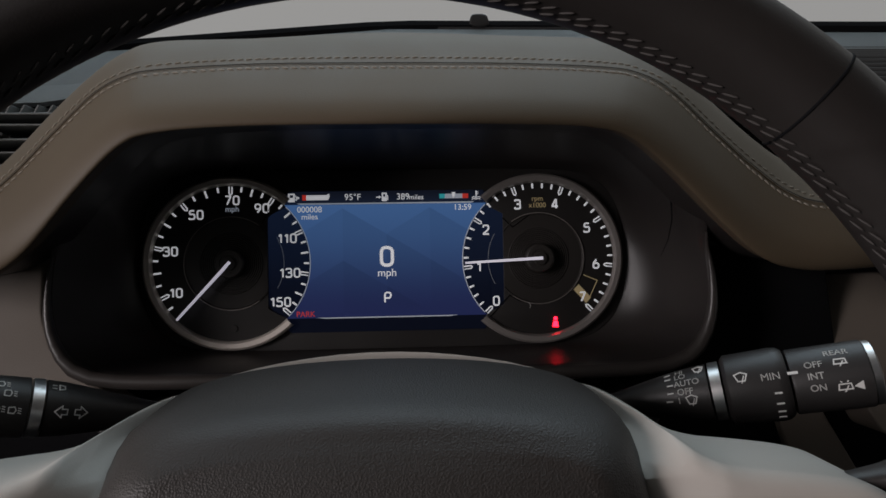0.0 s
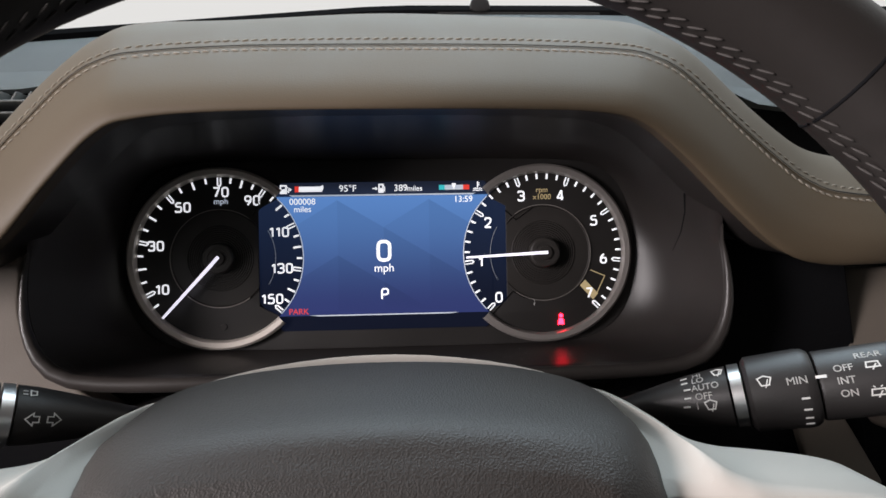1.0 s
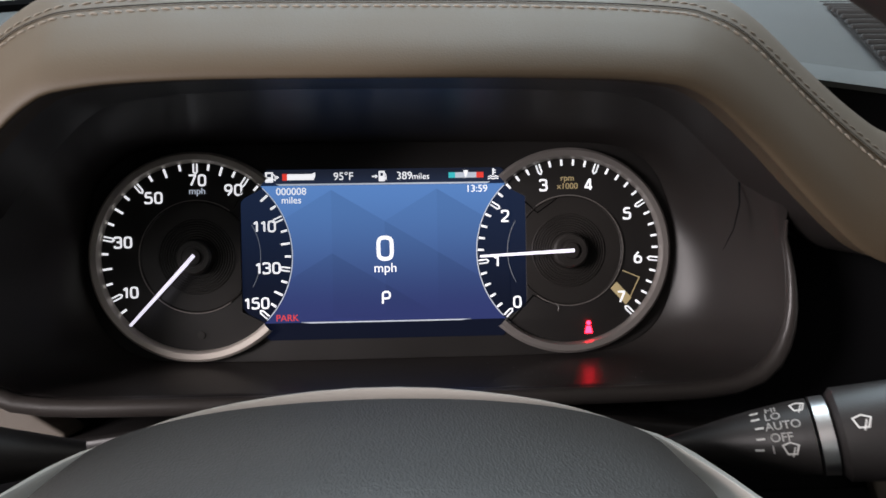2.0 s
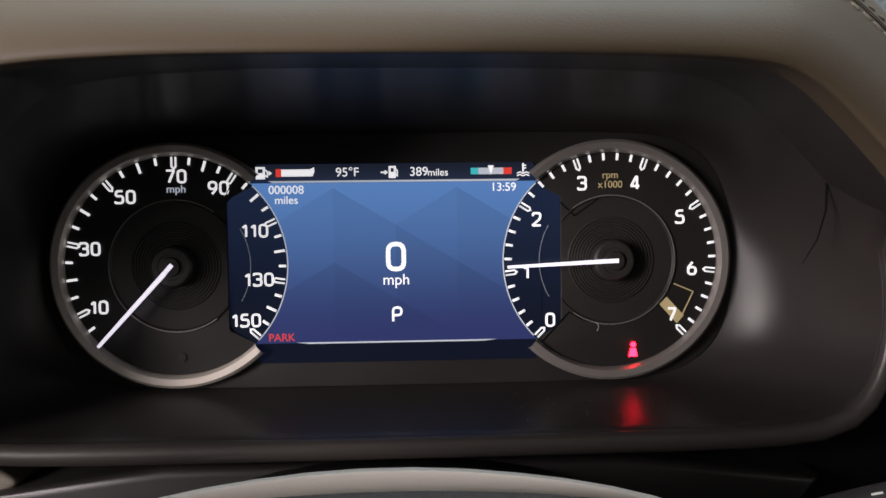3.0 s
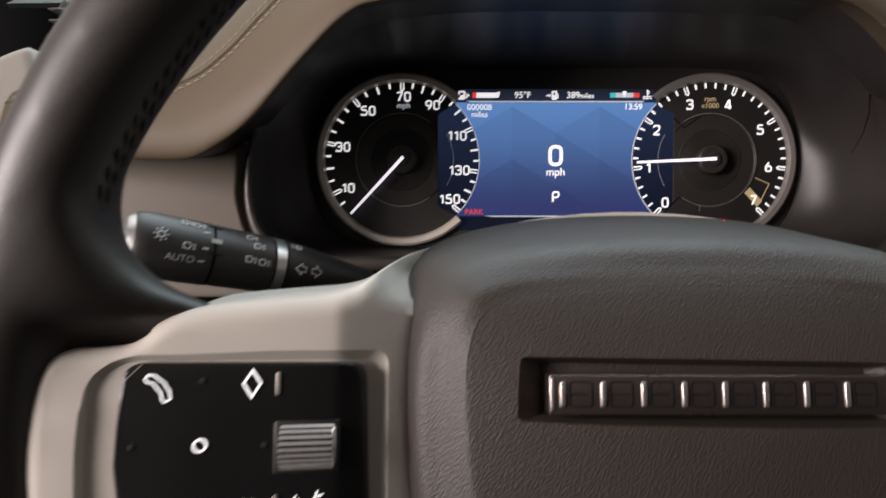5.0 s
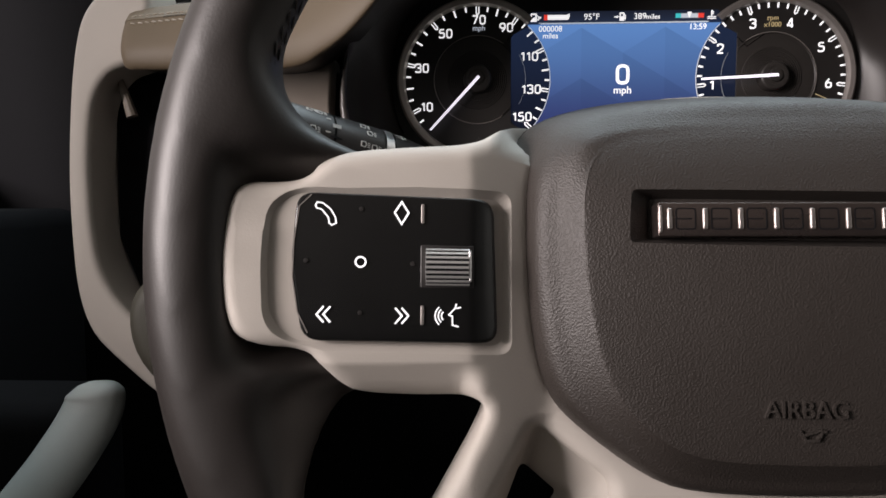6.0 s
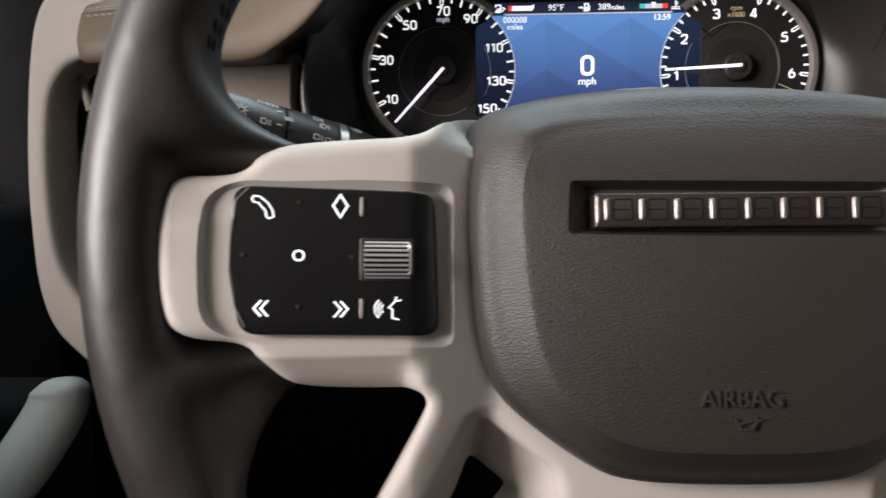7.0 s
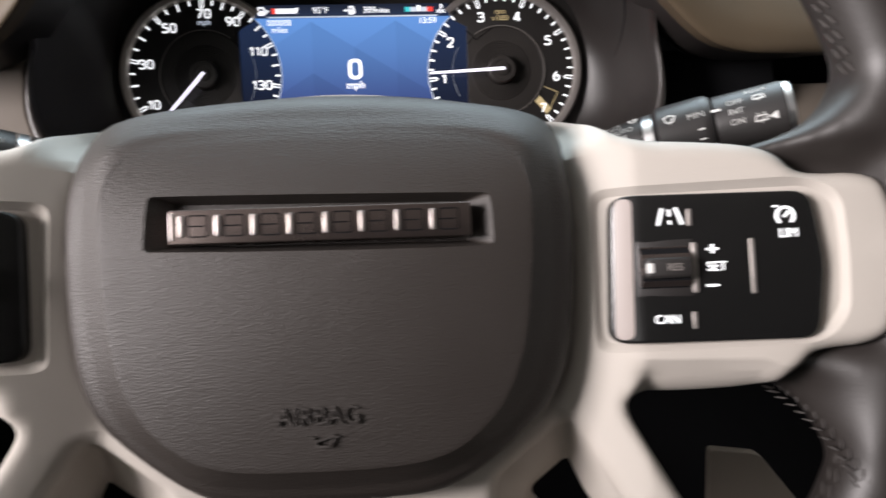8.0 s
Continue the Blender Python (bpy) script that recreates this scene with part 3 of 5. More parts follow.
def dial(name, cx, tft_side, label):
    """One round instrument: face, relief rings, hub and bezel; its display-side quarter is left to the screen."""
    a0, a1 = (46, 314) if tft_side > 0 else (-134, 134)
    o = arc(cx, 0, 51.8, a0, a1, 60)
    face = part(name, slab([o + [(cx + 24 * tft_side, -31 if tft_side > 0 else 31), (cx + 24 * tft_side, 31 if tft_side > 0 else -31)]], 0.0, 1.6, 0.2), M_DIAL, cluster, label)
    # raised centre with fine turned rings
    prof = [(31.2, 0.2), (31.2, -0.6), (30.6, -0.9), (30.0, -0.2)]
    r = 21.0
    while r > 11.5:
        prof += [(r, -0.3), (r - 0.45, -0.9), (r - 0.9, -0.9), (r - 1.1, -0.3)]
        r -= 1.35
    prof += [(11.0, -0.2), (0, -0.2)]
    disc = revolve(prof, 72)
    geom = disc.verts[:] + disc.edges[:] + disc.faces[:]
    bmesh.ops.bisect_plane(disc, geom=geom, plane_co=(23.8 * tft_side, 0, 0), plane_no=(tft_side, 0, 0), clear_outer=True)
    part("turned_centre", moved(disc, cx, 0, 0), M_DIAL2, face, "", 25)
    part("hub", moved(revolve([(10.2, 0), (9.6, -6.5), (8.6, -7.5), (6.2, -7.5), (6.0, -7.1), (4.6, -7.1), (4.4, -7.5), (0, -7.5)], 48), cx, 0, 0), M_DIAL2, face)
    part("inner_line", ribbon(arc(cx, 0, 31.2, a0 + 8, a1 - 8, 60), 0.45, False, -1.0), M_RING_DARK, face)
    # right ring takes a darker metal to imitate its weaker reflections
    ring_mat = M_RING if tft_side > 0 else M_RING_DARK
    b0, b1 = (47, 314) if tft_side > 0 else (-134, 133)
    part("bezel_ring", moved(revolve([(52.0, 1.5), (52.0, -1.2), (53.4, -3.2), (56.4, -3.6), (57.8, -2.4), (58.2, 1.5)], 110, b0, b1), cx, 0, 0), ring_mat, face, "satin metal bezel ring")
    return face


def put_tick(face, me, cx, ang, r, y):
    m = Matrix.Translation((cx * U + r * U * math.cos(radians(ang)), y * U, r * U * math.sin(radians(ang)))) @ Matrix.Rotation(-radians(ang), 4, "Y")
    piece("tick", me, face, m)


def needle(face, cx, ang, length):
    d = Vector((math.cos(radians(ang)), 0, math.sin(radians(ang))))
    n = Vector((-d.z, 0, d.x))
    c = Vector((cx, -9.0, 0))
    q = [c - d * 1.5 + n * 1.0, c - d * 1.5 - n * 1.0, c + d * length - n * 0.6, c + d * length + n * 0.6]
    bm = bmesh.new()
    f = [bm.verts.new(p) for p in q]
    b = [bm.verts.new(p + Vector((0, 1.6, 0))) for p in q]
    bm.faces.new(f), bm.faces.new(b[::-1])
    for i in range(4):
        bm.faces.new((f[i], b[i], b[(i + 1) % 4], f[(i + 1) % 4]))
    part("needle", bm, M_NEEDLE, face, "glowing white pointer")
    part("needle_cap", moved(revolve([(4.4, -7.2), (4.2, -8.6), (0, -8.8)], 32), cx, 0, 0), M_DIAL2, face)


speedo = dial("speedometer", -D, 1, "black speedometer with white figures and steel ring")
tacho = dial("tachometer", D, -1, "black rev counter with white figures, ring toned darker for weak reflections")


def speed_angle(v):
    return 90 - (v - 70) * (1.94 if v < 70 else 1.65)


for v in range(5, 155, 5):
    a = speed_angle(v)
    put_tick(speedo, TICK_L if v % 20 == 10 else TICK_M if v % 10 == 0 else TICK_S, -D, a, 51.4, -0.6)
for v in range(0, 36):
    a = 225 - v * 38.57 / 5
    put_tick(tacho, TICK_L if v % 5 == 0 else TICK_S, D, a, 51.4, -0.6)
for body, x, z in (("10", -140, -19), ("30", -143.4, 8.6), ("50", -126.4, 32.8), ("70", -102.6, 42.2), ("90", -83, 36.6), ("110", -66.5, 16.2), ("130", -65, -7), ("150", -71.5, -26.4)):
    part("numeral", figures(body, x, z, -0.5, 5.6), M_LIT, speedo)
for body, x, z in (("0", 74, -28.6), ("1", 62.5, -5.2), ("2", 67.8, 20), ("3", 89.8, 37), ("4", 115.6, 37), ("5", 137.4, 20.4), ("6", 143.4, -4.6), ("7", 133.5, -27)):
    part("numeral", figures(body, x, z, -0.5, 5.9), M_LIT, tacho)
part("caption", text("mph", -102.6, 36.2, -0.5, 5.2), M_LITSOFT, speedo)
part("caption", text("rpm", 103.4, 40.8, -0.5, 4.8), M_AMBER, tacho)
part("caption", text("x1000", 103.4, 36.2, -0.5, 4.8), M_AMBER, tacho)
needle(speedo, -D, 227.2, 49.5)
needle(tacho, D, 182.6, 51)
# red-line box, printed on the tachometer
part("redline_frame", ribbon([(134.5, -12), (144, -16), (138, -28.5)], 0.5, False, -0.5), M_AMBER, tacho)
part("redline_block", poly([(127.5, -22), (131, -18.4), (139.5, -27.5), (136, -31.5)], -0.35, 0.2), M_AMBER, tacho)
# seat-belt telltale: a plain lit blot
part("belt_telltale", join(poly([(112.4, -47.2), (116.6, -47.2), (115.8, -43.2), (113.2, -43.2)], -0.5), moved(revolve([(1.3, 0), (1.3, -0.2), (0, -0.2)], 12), 114.5, -0.4, -41.4)), M_RED, tacho, "glowing red seat-belt warning light")
part("mask_edge", ribbon([(79, 28), (86, 21.5), (98, 30)], 0.5, False, -0.6), M_GLOSS, tacho)
part("mask_edge", ribbon([(68, -41), (83, -25), (90, -29), (103, -31.5), (116, -28.5)], 0.5, False, -0.6), M_GLOSS, tacho)
part("mask_edge", ribbon([(-76, 40.5), (-82.5, 27)], 0.4, False, -0.6), M_GLOSS, speedo)
part("light_sensor", moved(revolve([(2.2, 0), (2.1, -0.4), (0, -0.5)], 20), -102, -0.1, -43.5), M_DIAL2, speedo)

# seam in the side of the tunnel
part("wall_seam", tube([Vector((173.5, -58, 33)), Vector((174.5, -56, 22)), Vector((173.5, -52, 10)), Vector((171, -46, 0))], lambda f: 0.55 * (1 - 0.7 * f), 6), M_DARKGREY, cluster, "dark seam in the tunnel wall")
# dust on the ledge below the dials
rng = random.Random(7)
dust = thing("dust", at_mm(0, 0, 0), "pale dust specks on the cluster ledge", "dust", kind="stuff")
bm = bmesh.new()
for _ in range(70):
    x, y, r = rng.uniform(40, 165), rng.uniform(-52, -6), rng.uniform(0.10, 0.24)
    z = -60.1 + 0.045 * y
    k = [bm.verts.new((x + r * a, y + r * b, z + r * c)) for a, b, c in ((1, 0, -0.3), (-0.6, 0.9, -0.3), (-0.6, -0.9, -0.3), (0, 0, 0.8))]
    for f in ((0, 1, 3), (1, 2, 3), (2, 0, 3), (2, 1, 0)):
        bm.faces.new([k[i] for i in f])
part("specks", bm, M_PRINT, dust)
# a stray fibre on the rev counter
lint = thing("lint_fibre", at_mm(96.5, -1.3, -32), "pale curled lint fibre on the rev counter", "lint")
part("strand", tube([Vector((-0.6, 0, 2)), Vector((0.4, -0.2, 1)), Vector((0.8, -0.2, -0.4)), Vector((0.2, 0, -2.2))], 0.14, 6), M_PRINT, lint)

# ---- steering wheel ----
wheel = thing("steering_wheel", at_mm(3, -255.5, -105, -9, 0, 0), "black leather steering wheel with light greige spokes", "steering wheel")
R_RIM, R_Y = 208.0, 0.0


def rim_point(a, b):
    """On the rim: a round the wheel, b round the grip (0 outwards, 90 to the driver), in degrees."""
    # grip is thicker at ten and two
    k = 1 + 0.06 * math.exp(-((abs(((a - 90 + 180) % 360) - 180) - 52) / 14) ** 2)
    r = R_RIM + 16.5 * k * math.cos(radians(b))
    y = R_Y - 17.0 * k * math.sin(radians(b))
    z = r * math.sin(radians(a))
    return Vector((r * math.cos(radians(a)), y - 0.079 * z, z))


bm = bmesh.new()
NA, NB = 180, 28
g = [[bm.verts.new(rim_point(360 * i / NA, 360 * j / NB)) for j in range(NB)] for i in range(NA)]
for i in range(NA):
    for j in range(NB):
        bm.faces.new((g[i][j], g[(i + 1) % NA][j], g[(i + 1) % NA][(j + 1) % NB], g[i][(j + 1) % NB]))
rim_bm = bm
def sag(x, z):
    """How far the spoke trim stands back from the rim plane."""
    return 8.6 - 0.22 * (abs(x) - 107) + 0.34 * 0.8 * math.log1p(math.exp(min(60, (111 - abs(x)) / 0.8)))


def ease(f):
    f = min(1, max(0, f))
    return f * f * (3 - 2 * f)


def root_y(x, z):
    """Front of the leather root, which flows out of the rim and dips round the end of the spoke trim."""
    x = abs(x)
    r = math.hypot(x, z)
    dip = ease((207 - x) / 10) * ease((40 - abs(z + 3)) / 13)
    roll = 40 * ease((196 - r) / 34) * ease((-36 - z) / 32) + 6 * ease((186 - r) / 20) * ease((z - 38) / 14)
    return 5 - 21.3 * ease((r - 150) / 56) - 0.079 * z + 13 * dip + roll


def fused(bm, voxel):
    """One closed skin round all the pieces of a mesh."""
    me = bpy.data.meshes.new("tmp")
    bm.to_mesh(me)
    bm.free()
    ob = new("tmp", me)
    mo = ob.modifiers.new("skin", "REMESH")
    mo.mode, mo.voxel_size = "VOXEL", voxel
    out = bmesh.new()
    out.from_mesh(bpy.data.meshes.new_from_object(ob.evaluated_get(bpy.context.evaluated_depsgraph_get())))
    bpy.data.objects.remove(ob)
    return out


# leather roots where the spokes meet the rim, in one skin with it
for s in (-1, 1):
    over = [(168, 124), (167, 112), (172, 98), (177, 86), (180, 73), (179.5, 61), (174, 51), (164, 43), (148, 37), (132, 34)] if s < 0 else [(174, 124), (176, 112), (181, 98), (185, 86), (187, 73), (186, 61), (181, 50), (171, 41), (152, 36), (132, 33)]
    under = [(132, -47), (149, -48), (160, -53), (165.5, -63), (169, -75), (170.5, -88), (169, -100), (171, -116)] if s < 0 else [(132, -46), (153, -47), (165, -51), (172, -60), (176.5, -73), (178.5, -88), (178, -100), (178, -116)]
    o = rounded([(s * x, z) for x, z in over + under + [ (184, -106), (204, -60), (209, 0), (206, 50), (192, 92)]], 2)
    bm = sliced(slab([o], 0, 22, 8, 5), [s * k for k in range(136, 208, 5)], range(-110, 122, 6))
    for v in bm.verts:
        front = max(0, 1 - v.co.y / 22)
        v.co.y += root_y(v.co.x, v.co.z) * (0.35 + 0.65 * front)
    rim_bm = join(rim_bm, bm)
rim_bm = fused(rim_bm, 2.2)
blend = [v for v in rim_bm.verts if abs(v.co.x) > 130 and abs(v.co.z) < 135 and math.hypot(v.co.x, v.co.z) < 222]
for _ in range(14):
    bmesh.ops.smooth_vert(rim_bm, verts=blend, factor=0.5, use_axis_x=True, use_axis_y=True, use_axis_z=True)
rim = part("rim", rim_bm, M_RIM, wheel, "smooth black leather rim flowing into the spokes", angle=180)
# joins between the leather sections
for a in (48, 132, 228, 312):
    pts = [rim_point(a, 360 * j / 40) + (rim_point(a, 360 * j / 40) - rim_point(a, 360 * j / 40 + 180)).normalized() * -0.25 for j in range(40)]
    part("leather_join", tube(pts, 0.6, 6, closed=True), M_DARKGREY, rim)
st = bmesh.new()
bmesh.ops.create_uvsphere(st, u_segments=8, v_segments=6, radius=1.0)
for v in st.verts:
    v.co = (v.co.x * 2.8, v.co.y * 0.42, v.co.z * 0.45)
RIM_STITCH = shared("stitch", st, M_RIM_THREAD)
for i in range(210):
    a = 360 * (i + 0.5) / 210
    if abs(((a + 90) % 180) - 90) < 17:
        continue
    for b, tilt in ((179, 27), (168, 27)):
        p = rim_point(a, b)
        n = (p - rim_point(a, b + 180)).normalized()
        u = (rim_point(a + 0.5, b) - rim_point(a - 0.5, b)).normalized()
        w = n.cross(u)
        m = Matrix((u, w, n)).transposed().to_4x4()
        m.translation = (p + n * 0.2) * U
        piece("stitch", RIM_STITCH, rim, m @ pose(0, 0, 0, 0, 0, tilt))
st = bmesh.new()
bmesh.ops.create_uvsphere(st, u_segments=8, v_segments=6, radius=1.0)
for v in st.verts:
    v.co = (v.co.x * 2.3, v.co.y * 0.45, v.co.z * 0.5)
ROOT_STITCH = shared("stitch", st, M_RIM_THREAD_DARK)
line = [Vector((x, 0, z)) for x, z in ((163, -51), (171, -60), (175.5, -72), (178.5, -85), (178.8, -97))]
for k in range(18):
    p, q = catmull(line, 4 * (k + 0.5) / 18), catmull(line, min(4, 4 * (k + 0.7) / 18))
    p.y, q.y = root_y(p.x, p.z) + 4.0, root_y(q.x, q.z) + 4.0
    u = (q - p).normalized()
    n = Vector((-0.6, -0.8, 0)).normalized()
    w = n.cross(u).normalized()
    n = u.cross(w)
    for off, tilt in ((-1.6, 32), (1.6, -32)):
        m = Matrix((u, w, n)).transposed().to_4x4()
        m.translation = (p + w * off + n * 0.2) * U
        piece("stitch", ROOT_STITCH, rim, m @ pose(0, 0, 0, 0, 0, tilt))


CREASE = [k * c for k in (-1, 1) for c in (107, 109, 110, 111, 112, 113, 115)]
# greige spoke trim: one moulding with openings for the switches and below the side spokes
half = [(0, 81.3), (50, 76.3), (84, 65.5), (94, 57), (103, 45), (112, 40.5), (130, 39), (150, 36.5), (159, 33), (165, 27), (172, 25.2), (187, 25), (194, 20), (197, 0), (194, -24), (187, -31), (168, -32.5), (163, -38), (157, -45), (151, -48.5), (130, -50), (112, -50), (106, -53), (107, -60), (123, -88), (154, -142), (142, -158), (108, -130), (60, -106), (0, -102)]
outer = rounded(mirrored(half), 2)
# triangular pockets above the lower spokes: mouth, ridge and bottom of each
POCKET = [[(87, -61.5), (104, -90), (121, -120), (112, -126), (58, -97), (60, -82)],
          [(87, -64.5), (102, -90), (118.5, -119), (110.5, -123.5), (68, -99), (71, -90)],
          [(91, -79.5), (97.5, -95), (114, -118), (108.5, -120.5), (84, -105), (75, -94)]]
holes = []
for s in (-1, 1):
    holes.append(fillet([(s * x, z) for x, z in POCKET[0]], 4))
PAD_OUT = mirrored([(0, 57), (45, 55), (74, 50.5), (86, 41), (90, 24), (90.5, 0), (88, -30), (82.5, -48), (73.5, -59), (48, -78), (34, -82), (0, -83)])
holes.append([(x * 0.97, z * 0.97) for x, z in rounded(PAD_OUT, 2)])
bm = sliced(slab([outer] + holes, 0, 46, 6, 5), [s * k for s in (-1, 1) for k in (50, 70, 80, 84, 88, 92, 96, 100, 104, 106.5, 108.5, 110, 111, 112, 113.5, 115.5, 120, 130, 150, 170, 190)], (-39, -38, -37, -44))
for v in bm.verts:
    x, y, z = v.co
    d = max(0, y)
    yy = sag(x, z) + y
    # the under edge of the side spokes falls back
    if -53 < z < -37.5:
        yy += 0.75 * (-37.5 - z) * ease((abs(x) - 106) / 10) * ease((172 - abs(x)) / 8) * max(0, 1 - y / 30)
    if abs(x) < 106 and z > 36:
        f = min(1, (106 - abs(x)) / 26) * min(1, (z - 36) / 16)
        f = f * f * (3 - 2 * f)
        yy += (79 + 0.1 * y - yy) * f
        z += 0.17 * d * (1 - f)
    elif z > 30:
        z += 0.17 * d
    elif abs(x) < 100:
        yy = min(yy, 24 + y)
    if x < -130 and z > 10:
        x -= 4 * min(1, (-130 - x) / 20) * min(1, max(0, (192 + x) / 12))
    # the wheel is turned a touch clockwise on this side
    if x > 90:
        x -= 1.0 * min(1, max(0, (x - 140) / 40))
        z -= 1.5 * min(1, (x - 90) / 30)
        z -= 3.0 * ease((x - 148) / 10) * ease((z + 52) / 8) * ease((-18 - z) / 8)
    v.co = (x, yy, z)
for s in (-1, 1):
    o = fillet([(s * x if s < 0 else 98.5 + (x - 98.5) * 0.95, z - 1.5 * (s > 0)) for x, z in [(98.5, 22), (172, 22), (180, 15), (181, -3), (180, -22), (172, -30.5), (98.5, -33)]], 5)
    mx, mz = sum(x for x, z in o) / len(o), sum(z for x, z in o) / len(o)
    cut = sliced(loft([[(mx + (x - mx) * k, y, mz + (z - mz) * (2 * k - 1)) for x, z in o] for y, k in ((-12, 1.19), (-0.2, 1.045), (2.6, 0.985))]), CREASE)
    for v in cut.verts:
        v.co.y += sag(v.co.x, v.co.z)
    bm = carve(bm, cut)
trim = part("spoke_trim", bm, M_GREIGE, wheel, "light greige moulded spoke trim", angle=30)
# shaped inner walls of the lower openings
for s in (-1, 1):
    rings = []
    for o, y, k in ((POCKET[0], 6.5, 1.05), (POCKET[0], 8.0, 0.99), (POCKET[1], 14, 1.0), (POCKET[2], 27, 1.0), (POCKET[2], 34, 1.0)):
        o = fillet([(s * (88 + (x - 88) * k), -92 + (z + 92) * k) for x, z in o], 4)
        rings.append([(x, y + min(24, sag(x, z)), z) for x, z in o])
    part("pocket_wall", loft(rings, False, False), M_GREIGE, trim, "", 40)

# airbag cover
P0 = resample(rounded(mirrored([(0, 45), (40, 44), (62, 41), (71.5, 31), (73.5, 10), (70, -28), (63, -48), (50, -62), (34, -69.5), (0, -70.5)]), 2), 120, 0, -10)
P1 = resample([(x * 0.982, z) for x, z in rounded(PAD_OUT, 2)], 120, 0, -10)
P2 = resample(rounded(mirrored([(0, 67.5), (46, 64.5), (83.5, 58.5), (93, 46.5), (93.5, 24), (91, -30), (85, -50.5), (75, -62), (48, -81), (34, -85), (0, -86)]), 2), 120, 0, -10)
P3 = resample(rounded(mirrored([(0, 78), (52, 75), (86, 65.5), (96, 49.5), (96, 20), (93, -30), (87, -53), (77, -65), (49, -84.5), (34, -88), (0, -89)]), 2), 120, 0, -10)


def top_roll(z):
    """How far the cover falls back towards its upper edge."""
    return 17 * max(0, (z - 12) / 47) ** 2.4


key = []
for sc, y in ((0.02, -4.4), (0.25, -4.1), (0.5, -3.2), (0.75, -1.8), (0.92, -0.6), (0.985, 0.0)):
    key.append([Vector((p[0] * sc, y * (1 - ease((p[1] * sc - 5) / 40)) + top_roll(-10 + (p[1] + 10) * sc), -10 + (p[1] + 10) * sc)) for p in P0])
key.append([Vector((p[0], 0.8 * (1 - ease((p[1] - 12) / 22)) + top_roll(p[1]), p[1])) for p in P0])
key.append([Vector((p[0] * 0.55 + q[0] * 0.45, max(5.6, top_roll(p[1] * 0.55 + q[1] * 0.45)), p[1] * 0.55 + q[1] * 0.45)) for p, q in zip(P0, P1)])
key.append([Vector((p[0], 12 + 5.2 * ease((p[1] - 24) / 26), p[1] + 2.5 * ease((p[1] - 28) / 20))) for p in P1])
key.append([Vector((p[0], 38, p[1])) for p in P2])
key.append([Vector((p[0], 72, p[1])) for p in P3])
rings = []
for i in range(5 * (len(key) - 1) + 1):
    t = i / 5
    rings.append([catmull([key[j][k] for j in range(len(key))], t) for k in range(120)])
bm = loft(rings)
# cut the badge slot out of the cover
sl = fillet([(-55.6, 22.4), (56.8, 20.6), (56.8, 3.0), (-55.6, 4.4)], 2)
bm = carve(bm, loft([[(x * (1 - 0.018 * y), y, 12.8 + (z - 12.8) * (1 - 0.03 * y)) for x, z in sl] for y in (-8, 7)]))
cover = part("airbag_cover", bm, M_PAD, wheel, "charcoal grained airbag cover", angle=35)
# badge: a smoked metal bar with plain raised blocks
badge = part("badge_bar", box(-48.2, 50.6, -3.2, 5, 6.0, 17.4, 0.45), M_EMBLEM, cover, "smoked metal badge bar")
for i in range(8):
    x = -45.2 + i * 11.75
    part("badge_block", box(x, x + 1.7, -3.9, -2.6, 8.3, 15.5, 0.5), M_BADGE, badge)
    part("badge_outline", ribbon(fillet([(x + 3.0, 8.4), (x + 9.4, 8.4), (x + 9.4, 15.4), (x + 3.0, 15.4)], 1.0, 3), 0.45, True, -3.35, 0.5), M_DARKGREY, badge)
    part("badge_outline", ribbon([(x + 3.0, 11.9), (x + 8.2, 11.9)], 0.45, False, -3.34, 0.5), M_DARKGREY, badge)
part("badge_end", box(-48.0, -46.8, -3.7, -2.6, 7.2, 16.4, 0.4), M_BADGE, badge)
part("moulded_word", text("AIRBAG", -1.5, -51.3, -1.75, 8.2, depth=1.5, squeeze=0.95), M_PAD, cover, "raised moulded lettering")
part("moulded_horn_symbol", join(ribbon([(-5.5, -58), (-3.5, -58), (-2, -61), (2, -61), (3.5, -58), (5, -58)], 0.8, False, -2.5, 2.0), ribbon([(-3, -59.5), (3.5, -57.5)], 0.8, False, -2.55, 2.0)), M_PAD, cover)


def on_trim(bm, lift=0.0):
    for v in bm.verts:
        v.co.y += sag(v.co.x, v.co.z) + lift
    return bm


# left switch pack
o = fillet([(-170.5, 21), (-103, 20.5), (-101.5, -31), (-168, -29.5), (-172, -4)], 6)
packl = part("switch_pack", on_trim(sliced(slab([o], -1.2, 12, 1.1), CREASE)), M_GLOSS, wheel, "gloss black switch pack with lit symbols")
part("edge_line", on_trim(ribbon([(-165.5, 20.2), (-169.5, 16), (-171.0, 4), (-171.3, -8), (-169.4, -20), (-166, -27)], 0.35, False, -1.4, 1.0)), M_RING_DARK, packl)
YS = -1.6
part("phone_symbol", on_trim(ribbon([(-164.24, 16.32), (-163.68, 17.44), (-161.84, 17.28), (-159.20, 15.20), (-157.60, 12.48), (-157.28, 10.40), (-158.80, 9.68), (-159.60, 10.40), (-159.92, 12.32), (-162.24, 15.12), (-163.68, 15.36)], 0.45, True, YS)), M_LIT, packl)
part("diamond_symbol", on_trim(ribbon([(-135.3, 18.4), (-132.9, 14.6), (-135.3, 10.6), (-137.7, 14.6)], 0.6, True, YS)), M_LIT, packl)
part("ring_symbol", on_trim(ribbon(arc(-149, -2.8, 1.7, 0, 342, 20), 0.6, True, YS)), M_LIT, packl)
